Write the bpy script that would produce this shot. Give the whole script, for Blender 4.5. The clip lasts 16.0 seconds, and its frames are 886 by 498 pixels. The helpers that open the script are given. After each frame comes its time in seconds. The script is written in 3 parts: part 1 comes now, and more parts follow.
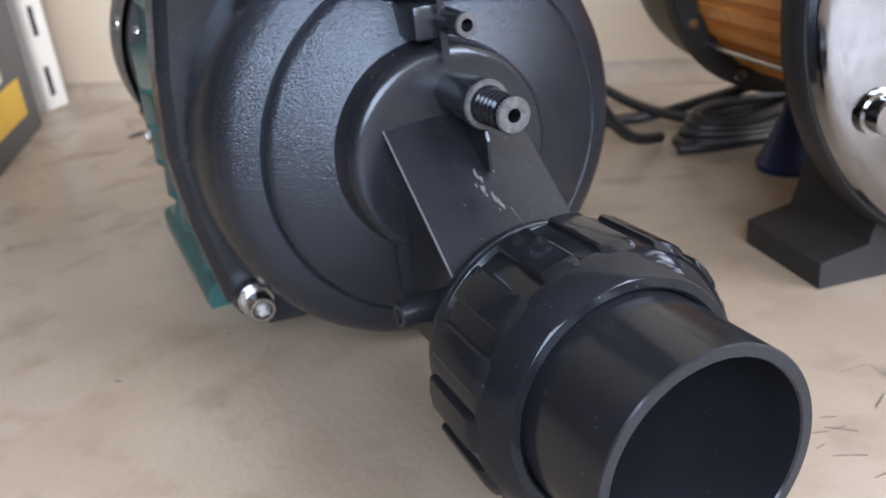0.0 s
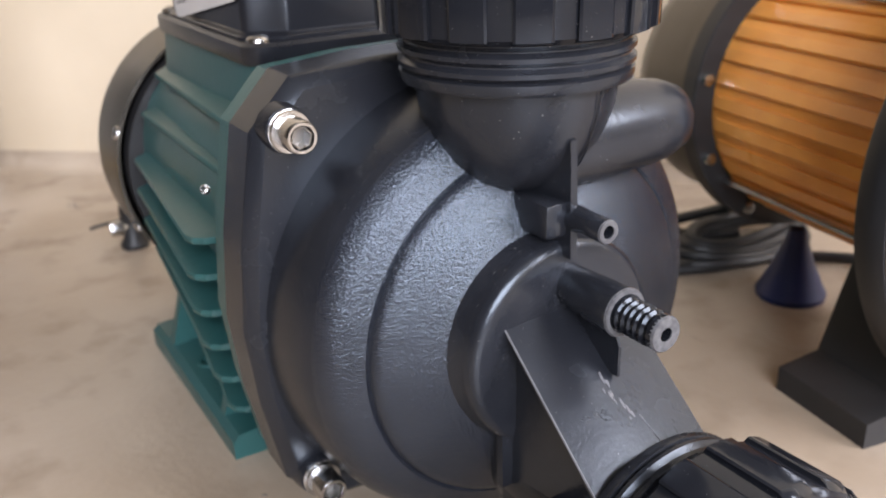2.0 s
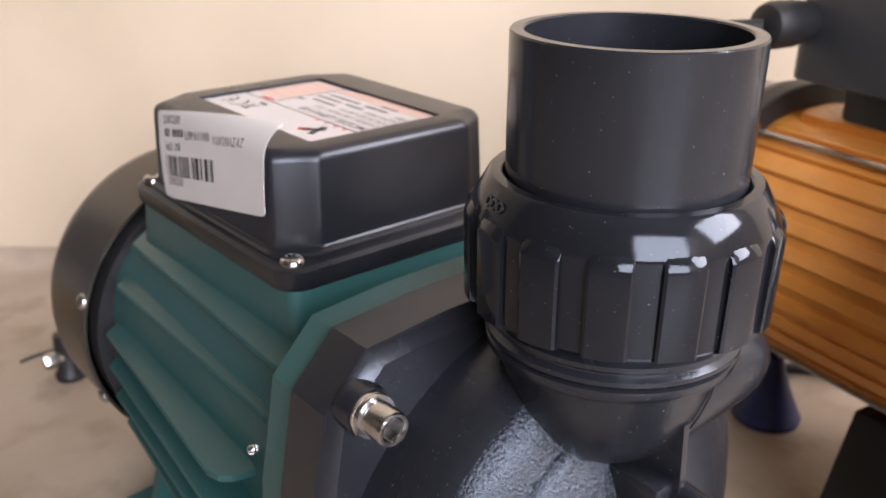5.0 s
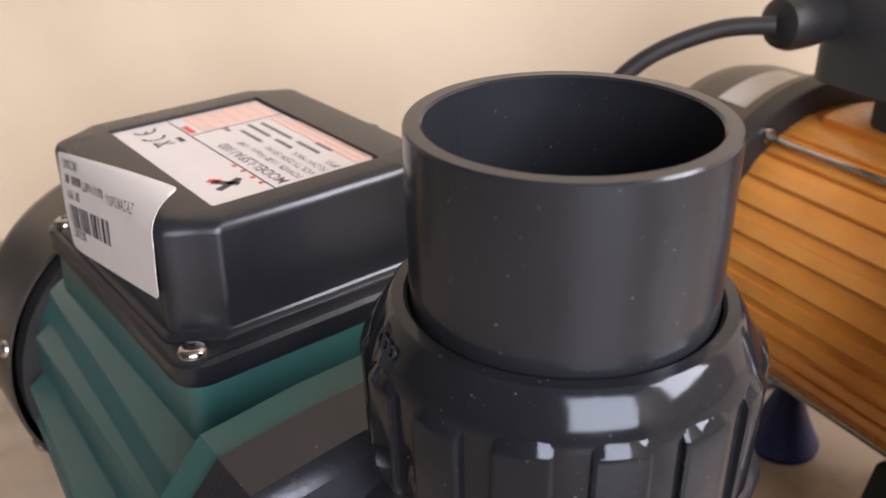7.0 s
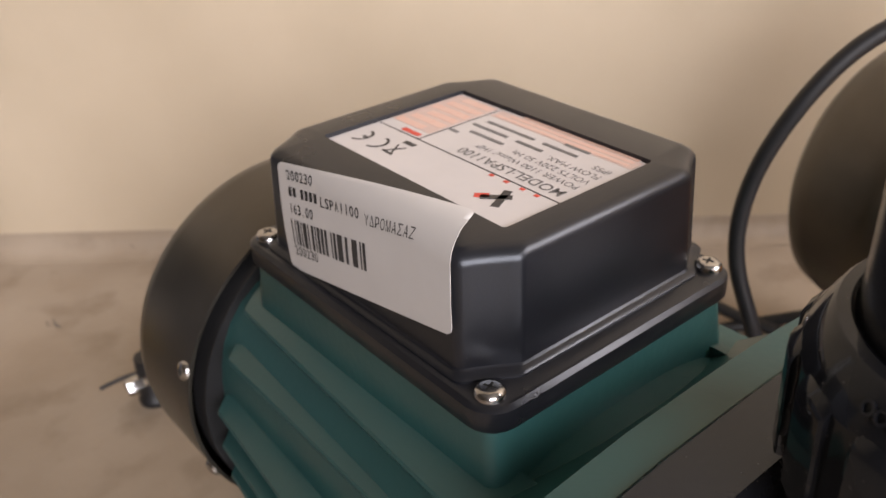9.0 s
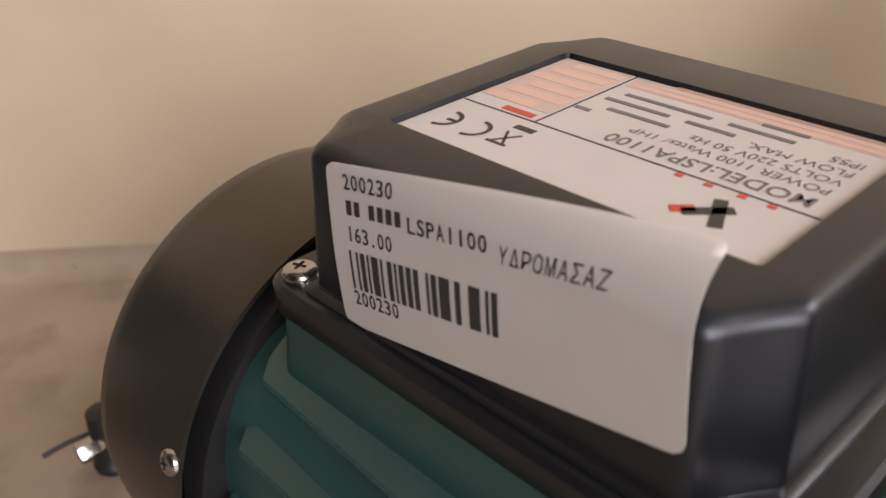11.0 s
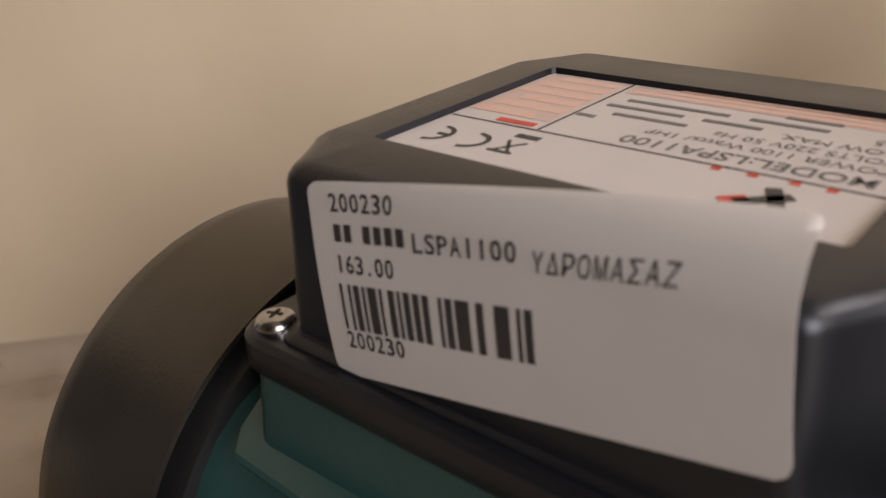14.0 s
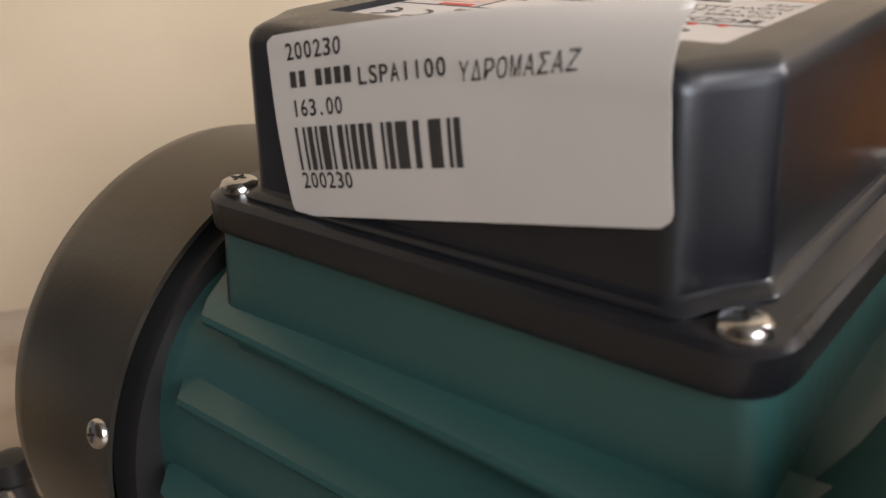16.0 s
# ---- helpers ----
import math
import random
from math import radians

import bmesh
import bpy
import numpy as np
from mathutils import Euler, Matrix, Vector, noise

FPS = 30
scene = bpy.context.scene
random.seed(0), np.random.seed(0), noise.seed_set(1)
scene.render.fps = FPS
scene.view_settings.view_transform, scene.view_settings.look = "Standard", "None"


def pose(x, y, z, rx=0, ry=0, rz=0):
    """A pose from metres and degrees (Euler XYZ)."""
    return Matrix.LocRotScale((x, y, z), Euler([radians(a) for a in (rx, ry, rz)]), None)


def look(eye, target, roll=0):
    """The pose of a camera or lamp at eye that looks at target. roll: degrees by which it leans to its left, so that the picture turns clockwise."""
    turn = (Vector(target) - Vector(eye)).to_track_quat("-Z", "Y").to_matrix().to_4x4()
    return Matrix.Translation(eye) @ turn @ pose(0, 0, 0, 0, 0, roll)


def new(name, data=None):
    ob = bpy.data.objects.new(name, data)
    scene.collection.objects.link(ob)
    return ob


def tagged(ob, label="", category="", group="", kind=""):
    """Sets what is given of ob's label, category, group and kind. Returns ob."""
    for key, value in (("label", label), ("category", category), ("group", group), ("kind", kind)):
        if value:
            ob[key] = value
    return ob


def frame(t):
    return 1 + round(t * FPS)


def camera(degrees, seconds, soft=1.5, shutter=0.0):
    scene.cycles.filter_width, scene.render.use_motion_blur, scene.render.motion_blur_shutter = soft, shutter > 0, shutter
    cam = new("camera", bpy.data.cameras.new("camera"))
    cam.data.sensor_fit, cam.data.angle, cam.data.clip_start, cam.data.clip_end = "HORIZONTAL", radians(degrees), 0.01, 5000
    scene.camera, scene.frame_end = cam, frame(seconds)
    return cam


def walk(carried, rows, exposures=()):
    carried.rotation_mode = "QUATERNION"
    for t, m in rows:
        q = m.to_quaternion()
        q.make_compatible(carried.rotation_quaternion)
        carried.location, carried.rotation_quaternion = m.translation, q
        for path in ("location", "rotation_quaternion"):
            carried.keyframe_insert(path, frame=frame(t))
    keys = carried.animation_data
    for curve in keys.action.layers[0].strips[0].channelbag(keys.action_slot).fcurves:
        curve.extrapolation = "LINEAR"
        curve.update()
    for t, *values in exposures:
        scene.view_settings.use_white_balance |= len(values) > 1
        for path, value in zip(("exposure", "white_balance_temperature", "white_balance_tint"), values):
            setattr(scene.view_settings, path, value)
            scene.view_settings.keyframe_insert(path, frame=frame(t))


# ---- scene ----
cam = camera(53.2, 16.0)
PATH = [
    (0, (-0.112, -0.299, 0.18), (0.592, 1.388, -0.63), -6.4),
    (0.5, (-0.126, -0.283, 0.193), (0.661, 1.372, -0.607), -5.0),
    (1, (-0.141, -0.267, 0.204), (0.717, 1.361, -0.579), -3.7),
    (1.5, (-0.15, -0.251, 0.216), (0.761, 1.357, -0.549), -2.5),
    (2, (-0.158, -0.236, 0.226), (0.802, 1.343, -0.538), -1.7),
    (2.5, (-0.165, -0.216, 0.236), (0.861, 1.324, -0.524), -0.5),
    (3, (-0.168, -0.199, 0.242), (0.913, 1.302, -0.52), 0.2),
    (3.5, (-0.172, -0.181, 0.252), (0.956, 1.283, -0.511), 0.7),
    (4, (-0.179, -0.168, 0.259), (0.983, 1.269, -0.506), 0.8),
    (4.5, (-0.181, -0.158, 0.273), (1.001, 1.26, -0.496), 0.6),
    (5, (-0.179, -0.158, 0.293), (1.016, 1.243, -0.488), 0.4),
    (5.2, (-0.176, -0.156, 0.303), (1.022, 1.239, -0.483), 0.3),
    (7.3, (-0.112, -0.128, 0.314), (0.957, 1.272, -0.634), -1.5),
    (7.5, (-0.114, -0.127, 0.315), (0.945, 1.27, -0.648), -1.7),
    (8, (-0.134, -0.11, 0.315), (0.906, 1.297, -0.655), -2.2),
    (8.5, (-0.161, -0.076, 0.317), (0.891, 1.311, -0.667), -2.4),
    (9, (-0.158, -0.052, 0.316), (0.913, 1.31, -0.683), -2.6),
    (9.5, (-0.139, -0.016, 0.303), (0.938, 1.33, -0.711), -2.5),
    (9.7, (-0.137, 0.001, 0.298), (0.926, 1.348, -0.729), -2.9),
    (11.8, (-0.13, 0.044, 0.272), (1.097, 1.264, -0.731), -2.4),
    (12, (-0.129, 0.044, 0.27), (1.099, 1.271, -0.724), -3.0),
    (12.5, (-0.131, 0.047, 0.263), (1.142, 1.279, -0.664), -2.8),
    (13, (-0.132, 0.056, 0.26), (1.16, 1.302, -0.623), -3.6),
    (13.5, (-0.132, 0.062, 0.259), (1.188, 1.295, -0.6), -3.7),
    (14, (-0.132, 0.062, 0.259), (1.206, 1.278, -0.596), -3.5),
    (14.5, (-0.134, 0.063, 0.26), (1.232, 1.241, -0.604), -3.0),
    (15, (-0.134, 0.06, 0.259), (1.245, 1.236, -0.587), -2.7),
    (15.5, (-0.143, 0.048, 0.247), (1.249, 1.23, -0.569), -2.4),
    (16, (-0.152, 0.039, 0.235), (1.247, 1.23, -0.556), -2.8),
]
EXPOSURE = [(0.0, 0.76, 7400, 25), (2.5, 1.05, 8200, 29), (5.0, 0.80, 8300, 33), (7.5, 0.66, 8850, 33), (8.5, 0.47, 9050, 32), (9.5, 0.36, 9300, 32), (12.0, 0.04, 9750, 33), (13.0, -0.08, 9750, 33), (15.0, -0.18, 9800, 32), (15.5, -0.12, 9650, 31), (16.0, 0.3, 9300, 28)]
cam.data.dof.use_dof, cam.data.dof.focus_distance, cam.data.dof.aperture_fstop = True, 0.205, 21
walk(cam, [(t, look(eye, target, roll)) for t, eye, target, roll in PATH], EXPOSURE)

# ---- light ----
world = bpy.data.worlds.new("sky")
scene.world = world
world.use_nodes = True
wn = world.node_tree.nodes
sky = wn.new("ShaderNodeTexSky")
sky.sky_type = "NISHITA"
sky.sun_disc = False
sky.sun_elevation, sky.sun_rotation = radians(40), radians(120)
wn["Background"].inputs["Strength"].default_value = 0.1
world.node_tree.links.new(sky.outputs[0], wn["Background"].inputs[0])

E1, E2 = Vector((0.759, -0.651, 0)), Vector((0.651, 0.759, 0))


def room(a, b, z):
    """A place in the room: a along the back wall, b towards it."""
    return E1 * a + E2 * b + Vector((0, 0, z))


def window_light(name, place, aim, w, h, power, colour):
    lamp = bpy.data.lights.new(name, "AREA")
    lamp.shape, lamp.size, lamp.size_y, lamp.energy, lamp.color = "RECTANGLE", w, h, power, colour
    ob = new(name, lamp)
    ob.matrix_world = look(place, aim)
    return ob


BACK, FRONT, LEFT, RIGHT, TOP = 0.415, -2.6, -3.6, 2.1, 2.6
window_light("window_light_south", room(1.05, FRONT + 0.02, 1.4), room(0.95, 0, 0.65), 1.98, 1.58, 122, (0.60, 0.80, 1.0))
window_light("window_light_east", room(RIGHT - 0.02, -0.65, 1.5), room(0, -0.5, 0.6), 1.3, 1.08, 70, (0.64, 0.82, 1.0))


# ---- materials ----
def material(name, colour, rough=0.5, metal=0.0, mix=None, scale=40.0, amount=0.5, bump=0.0, bump_scale=900.0, specks=0.0, coat=0.0, rough_var=0.08, spec=0.5, speck_scale=1150.0, tint=(1, 1, 1)):
    m = bpy.data.materials.new(name)
    m.use_nodes = True
    n, l = m.node_tree.nodes, m.node_tree.links
    b = n["Principled BSDF"]
    b.inputs["Metallic"].default_value = metal
    b.inputs["Coat Weight"].default_value = coat
    b.inputs["Specular IOR Level"].default_value = spec
    b.inputs["Specular Tint"].default_value = (*tint, 1)
    geo = n.new("ShaderNodeTexCoord")
    big = n.new("ShaderNodeTexNoise")
    big.inputs["Scale"].default_value, big.inputs["Detail"].default_value = scale, 6
    l.new(geo.outputs["Object"], big.inputs["Vector"])
    ramp = n.new("ShaderNodeMapRange")
    ramp.inputs[1].default_value, ramp.inputs[2].default_value = 0.35, 0.65
    l.new(big.outputs["Fac"], ramp.inputs[0])
    mixer = n.new("ShaderNodeMix")
    mixer.data_type = "RGBA"
    mixer.inputs["A"].default_value = (*colour, 1)
    mixer.inputs["B"].default_value = (*(mix or [c * 1.35 + 0.002 for c in colour]), 1)
    scaled = n.new("ShaderNodeMath")
    scaled.operation = "MULTIPLY"
    scaled.inputs[1].default_value = amount
    l.new(ramp.outputs[0], scaled.inputs[0])
    l.new(scaled.outputs[0], mixer.inputs["Factor"])
    out = mixer.outputs["Result"]
    if specks:
        dust = n.new("ShaderNodeTexNoise")
        dust.inputs["Scale"].default_value, dust.inputs["Detail"].default_value = speck_scale, 2
        l.new(geo.outputs["Object"], dust.inputs["Vector"])
        cut = n.new("ShaderNodeMapRange")
        cut.inputs[1].default_value, cut.inputs[2].default_value = 0.80 - specks * 0.1, 0.88 - specks * 0.1
        l.new(dust.outputs["Fac"], cut.inputs[0])
        m2 = n.new("ShaderNodeMix")
        m2.data_type = "RGBA"
        m2.inputs["B"].default_value = (0.16, 0.155, 0.15, 1)
        l.new(out, m2.inputs["A"])
        l.new(cut.outputs[0], m2.inputs["Factor"])
        out = m2.outputs["Result"]
    l.new(out, b.inputs["Base Color"])
    rr = n.new("ShaderNodeMapRange")
    rr.inputs[3].default_value, rr.inputs[4].default_value = max(rough - rough_var, 0.03), min(rough + rough_var, 1)
    l.new(big.outputs["Fac"], rr.inputs[0])
    l.new(rr.outputs[0], b.inputs["Roughness"])
    if bump:
        fine = n.new("ShaderNodeTexNoise")
        fine.inputs["Scale"].default_value, fine.inputs["Detail"].default_value = bump_scale, 4
        l.new(geo.outputs["Object"], fine.inputs["Vector"])
        bm = n.new("ShaderNodeBump")
        bm.inputs["Strength"].default_value, bm.inputs["Distance"].default_value = bump, 0.0006
        l.new(fine.outputs["Fac"], bm.inputs["Height"])
        l.new(bm.outputs[0], b.inputs["Normal"])
    return m


# tint puts the windows' bluish sheen into the black plastics' reflections
BLACK = material("black_moulded_plastic", (0.0108, 0.0118, 0.0148), 0.25, bump=0.12, bump_scale=700, specks=0.85, spec=0.48, tint=(0.78, 0.89, 1.0))
TEXTURED = material("black_textured_plastic", (0.0095, 0.0112, 0.0155), 0.22, bump=0.8, bump_scale=1080, specks=0.55, spec=0.70, tint=(0.72, 0.86, 1.0))
NUT = material("black_glossy_plastic", (0.0078, 0.0086, 0.0110), 0.10, bump=0.05, bump_scale=300, specks=0.82, spec=0.31, tint=(0.78, 0.89, 1.0))
PVC = material("dark_grey_pvc", (0.0118, 0.0131, 0.0162), 0.2, bump=0.05, bump_scale=250, specks=0.72, spec=0.36, tint=(0.82, 0.91, 1.0))
LID = material("black_satin_plastic", (0.0085, 0.009, 0.0115), 0.30, bump=0.06, bump_scale=1500, specks=0.2, spec=0.48, tint=(0.85, 0.92, 1.0))
GREEN = material("green_paint", (0.0098, 0.070, 0.068), 0.35, mix=(0.013, 0.082, 0.079), scale=30, bump=0.15, bump_scale=350)
FAN = material("dull_grey_sheet_steel", (0.095, 0.085, 0.073), 0.36, metal=0.85, bump=0.12, bump_scale=900)
STEEL = material("zinc_steel", (0.44, 0.435, 0.43), 0.2, metal=1, scale=300, bump=0.1, bump_scale=1200)
CHROME = material("polished_stainless", (0.30, 0.305, 0.32), 0.10, metal=1, scale=60, rough_var=0.04)
ORANGE = material("orange_lacquer", (0.88, 0.35, 0.075), 0.30, mix=(0.72, 0.24, 0.045), scale=50, bump=0.1, bump_scale=200)
DARK = material("dark_grey_plastic", (0.038, 0.040, 0.044), 0.45, bump=0.15, bump_scale=600)
RUBBER = material("black_rubber", (0.012, 0.012, 0.013), 0.5, bump=0.1, bump_scale=500)
BLUE = material("blue_plastic", (0.015, 0.025, 0.10), 0.5, bump=0.1, bump_scale=500)
PAPER = material("white_sticker_paper", (0.56, 0.54, 0.525), 0.5, mix=(0.52, 0.50, 0.485), scale=60, bump=0.03, bump_scale=300)
PLATE = material("white_plate_film", (0.50, 0.475, 0.47), 0.35, mix=(0.45, 0.43, 0.425), scale=60)
# darker copy of STEEL: the shade inside bolt sockets put into the colour
SOCKET = material("shaded_steel", (0.26, 0.255, 0.25), 0.3, metal=1, scale=300)
INK = material("black_ink", (0.030, 0.028, 0.028), 0.6)
RED_INK = material("red_ink", (0.55, 0.06, 0.04), 0.6)
# the plate's washed-out sheen is put into the pale red and grey inks
PALE_RED = material("pale_red_ink", (0.62, 0.38, 0.31), 0.6, mix=(0.62, 0.47, 0.41), scale=400)
PINK = material("pale_pink_ink", (0.52, 0.385, 0.35), 0.5, mix=(0.48, 0.34, 0.30), scale=300)
WASHED_INK = material("washed_grey_ink", (0.12, 0.117, 0.117), 0.6)
WALL = material("cream_plaster", (0.535, 0.43, 0.316), 0.75, mix=(0.455, 0.36, 0.256), scale=6, amount=0.8, bump=0.25, bump_scale=120)
# darker copy of WALL for unseen walls, cuts bounce and reflections
SHADE_WALL = material("shaded_brown_plaster", (0.13, 0.105, 0.082), 0.8, mix=(0.10, 0.08, 0.062), scale=5, bump=0.2, bump_scale=100)
# unseen ceiling, its colour darkened so the black parts reflect less
CEIL = material("shaded_grey_plaster", (0.16, 0.148, 0.132), 0.8, scale=3, mix=(0.13, 0.12, 0.106), bump=0.2, bump_scale=80)
WHITE = material("white_paint", (0.66, 0.63, 0.58), 0.5, mix=(0.55, 0.52, 0.47), scale=30, bump=0.1)
CASE = material("grey_case_paint", (0.07, 0.075, 0.085), 0.45, bump=0.1)
YELLOW = material("yellow_print", (0.62, 0.38, 0.05), 0.5)
SCUFF_PALE = material("scuffed_pale_plastic", (0.085, 0.085, 0.09), 0.6, bump=0.3)
WORN = material("worn_grey_plastic", (0.10, 0.10, 0.105), 0.5, mix=(0.045, 0.045, 0.05), scale=500, amount=0.9, bump=0.3, bump_scale=900)
STAIN = material("dark_scratch", (0.14, 0.115, 0.095), 0.7, mix=(0.24, 0.19, 0.15), scale=300)
# near-black for solid blocks that stand in for shaded holes
HOLE_SHADE = material("hole_shade", (0.01, 0.01, 0.01), 0.6)


def concrete():
    m = bpy.data.materials.new("worn_concrete")
    m.use_nodes = True
    n, l = m.node_tree.nodes, m.node_tree.links
    b = n["Principled BSDF"]
    geo = n.new("ShaderNodeTexCoord")

    def noisy(scale, detail, lo, hi, stretch=None):
        t = n.new("ShaderNodeTexNoise")
        t.inputs["Scale"].default_value, t.inputs["Detail"].default_value = scale, detail
        if stretch:
            mp = n.new("ShaderNodeMapping")
            mp.inputs["Scale"].default_value, mp.inputs["Rotation"].default_value = stretch, (0, 0, 0.6)
            l.new(geo.outputs["Object"], mp.inputs["Vector"])
            l.new(mp.outputs[0], t.inputs["Vector"])
        else:
            l.new(geo.outputs["Object"], t.inputs["Vector"])
        r = n.new("ShaderNodeMapRange")
        r.inputs[1].default_value, r.inputs[2].default_value = lo, hi
        l.new(t.outputs["Fac"], r.inputs[0])
        return r.outputs[0], t

    def over(a, colour, fac):
        x = n.new("ShaderNodeMix")
        x.data_type = "RGBA"
        if isinstance(a, tuple):
            x.inputs["A"].default_value = (*a, 1)
        else:
            l.new(a, x.inputs["A"])
        x.inputs["B"].default_value = (*colour, 1)
        l.new(fac, x.inputs["Factor"])
        return x.outputs["Result"]

    f1, t1 = noisy(9, 6, 0.35, 0.65)
    f2, t2 = noisy(28, 8, 0.52, 0.72)
    f3, t3 = noisy(70, 3, 0.72, 0.76, (1, 0.25, 1))
    f4, t4 = noisy(260, 4, 0.3, 0.7)
    c = over((0.375, 0.30, 0.233), (0.30, 0.228, 0.168), f1)
    c = over(c, (0.255, 0.192, 0.140), f2)
    c = over(c, (0.12, 0.10, 0.09), f3)
    l.new(c, b.inputs["Base Color"])
    rr = n.new("ShaderNodeMapRange")
    rr.inputs[3].default_value, rr.inputs[4].default_value = 0.34, 0.58
    l.new(f2, rr.inputs[0])
    l.new(rr.outputs[0], b.inputs["Roughness"])
    bp = n.new("ShaderNodeBump")
    bp.inputs["Strength"].default_value, bp.inputs["Distance"].default_value = 0.25, 0.001
    l.new(t4.outputs["Fac"], bp.inputs["Height"])
    l.new(bp.outputs[0], b.inputs["Normal"])
    return m


CONCRETE = concrete()


# ---- mesh helpers ----
def part(name, bm, mat, parent=None, label="", angle=35, kind=""):
    """Links a bmesh, made in world metres, as one mesh object under a thing or a part."""
    bmesh.ops.recalc_face_normals(bm, faces=bm.faces[:])
    me = bpy.data.meshes.new(name)
    bm.to_mesh(me)
    bm.free()
    me.materials.append(mat)
    for p in me.polygons:
        p.use_smooth = True
    me.set_sharp_from_angle(angle=radians(angle))
    ob = new(name, me)
    if parent:
        ob.parent = parent
        if parent.type == "EMPTY":
            ob.matrix_parent_inverse = Matrix.Translation(-parent.location)
    return tagged(ob, label=label, kind=kind)


def thing(name, base, label, category, group=""):
    ob = new(name)
    ob.empty_display_size = 0.02
    ob.location = base
    return tagged(ob, label, category, group)


def axis_point(axis, c, r, a, h):
    ca, sa = math.cos(a) * r, math.sin(a) * r
    if axis == "y":
        return (c[0] + ca, h, c[1] + sa)
    if axis == "z":
        return (c[0] + ca, c[1] + sa, h)
    return (h, c[0] + ca, c[1] + sa)


def lathe(profile, c, axis="y", segs=64, closed=False, bm=None):
    """Turns a profile of (radius, height) about an axis through c."""
    bm = bm or bmesh.new()
    rings = []
    for r, h in profile:
        if r <= 1e-6:
            rings.append([bm.verts.new(axis_point(axis, c, 0, 0, h))])
        else:
            rings.append([bm.verts.new(axis_point(axis, c, r, 2 * math.pi * k / segs, h)) for k in range(segs)])
    pairs = list(zip(rings, rings[1:] + (rings[:1] if closed else [])))
    if not closed:
        pairs = pairs[: len(rings) - 1]
    for a, b in pairs:
        for k in range(segs):
            q = (k + 1) % segs
            vs = [a[k % len(a)], a[q % len(a)], b[q % len(b)], b[k % len(b)]]
            vs = list(dict.fromkeys(vs))
            if len(vs) > 2:
                bm.faces.new(vs)
    return bm


def loft(loops, cap=True, bm=None):
    """A skin through loops of equally many points."""
    bm = bm or bmesh.new()
    rows = [[bm.verts.new(p) for p in loop] for loop in loops]
    n = len(rows[0])
    for a, b in zip(rows, rows[1:]):
        for k in range(n):
            bm.faces.new((a[k], a[(k + 1) % n], b[(k + 1) % n], b[k]))
    if cap:
        bm.faces.new(rows[0][::-1])
        bm.faces.new(rows[-1])
    return bm


def block(x0, x1, y0, y1, z0, z1, bevel=0.001, segs=2, m=None):
    bm = bmesh.new()
    bmesh.ops.create_cube(bm, size=1)
    for v in bm.verts:
        v.co = Vector(((x0 + x1) / 2 + v.co.x * (x1 - x0), (y0 + y1) / 2 + v.co.y * (y1 - y0), (z0 + z1) / 2 + v.co.z * (z1 - z0)))
    if bevel:
        bmesh.ops.bevel(bm, geom=bm.edges[:], offset=bevel, segments=segs, affect="EDGES", profile=0.5)
    if m:
        bm.transform(m)
    return bm


def tube(points, r, segs=12, steps=8, bm=None):
    """A round rod along a smooth line through points."""
    P = [Vector(p) for p in points]
    line = []
    for k in range(len(P) - 1):
        a, b, c, d = P[max(k - 1, 0)], P[k], P[k + 1], P[min(k + 2, len(P) - 1)]
        for s in range(steps):
            t = s / steps
            line.append(0.5 * ((2 * b) + (c - a) * t + (2 * a - 5 * b + 4 * c - d) * t * t + (3 * b - a - 3 * c + d) * t ** 3))
    line.append(P[-1])
    bm = bm or bmesh.new()
    side = Vector((0.3, 0.2, 0.9)).normalized()
    rows = []
    for k, p in enumerate(line):
        d = (line[min(k + 1, len(line) - 1)] - line[max(k - 1, 0)]).normalized()
        side = (side - d * side.dot(d)).normalized()
        up = d.cross(side)
        rows.append([bm.verts.new(p + (side * math.cos(2 * math.pi * q / segs) + up * math.sin(2 * math.pi * q / segs)) * r) for q in range(segs)])
    for a, b in zip(rows, rows[1:]):
        for k in range(segs):
            bm.faces.new((a[k], a[(k + 1) % segs], b[(k + 1) % segs], b[k]))
    bm.faces.new(rows[0][::-1])
    bm.faces.new(rows[-1])
    return bm


def rounded(x0, x1, y0, y1, r, z, n=5):
    """A rectangle with round corners, as a loop at height z."""
    out = []
    for cx, cy, a0 in ((x1 - r, y1 - r, 0), (x0 + r, y1 - r, 90), (x0 + r, y0 + r, 180), (x1 - r, y0 + r, 270)):
        for k in range(n + 1):
            a = radians(a0 + 90 * k / n)
            out.append((cx + r * math.cos(a), cy + r * math.sin(a), z))
    return out


def octagon(x0, x1, y0, y1, cx, cy, z):
    return [(x1, y1 - cy, z), (x1 - cx, y1, z), (x0 + cx, y1, z), (x0, y1 - cy, z), (x0, y0 + cy, z), (x0 + cx, y0, z), (x1 - cx, y0, z), (x1, y0 + cy, z)]


# ---- the room ----
def room_block(name, a0, a1, b0, b1, z0, z1, mat, label, holes=None):
    """A slab in the room's own directions; a hole (lo, hi, z0, z1) goes through it along its thin side."""
    bm = bmesh.new()
    turn = Matrix((E1, E2, Vector((0, 0, 1)))).transposed().to_4x4()
    pieces = [(a0, a1, b0, b1, z0, z1)]
    if holes:
        lo, hi, h0, h1 = holes
        if a1 - a0 > b1 - b0:
            pieces = [(a0, lo, b0, b1, z0, z1), (hi, a1, b0, b1, z0, z1), (lo, hi, b0, b1, z0, h0), (lo, hi, b0, b1, h1, z1)]
        else:
            pieces = [(a0, a1, b0, lo, z0, z1), (a0, a1, hi, b1, z0, z1), (a0, a1, lo, hi, z0, h0), (a0, a1, lo, hi, h1, z1)]
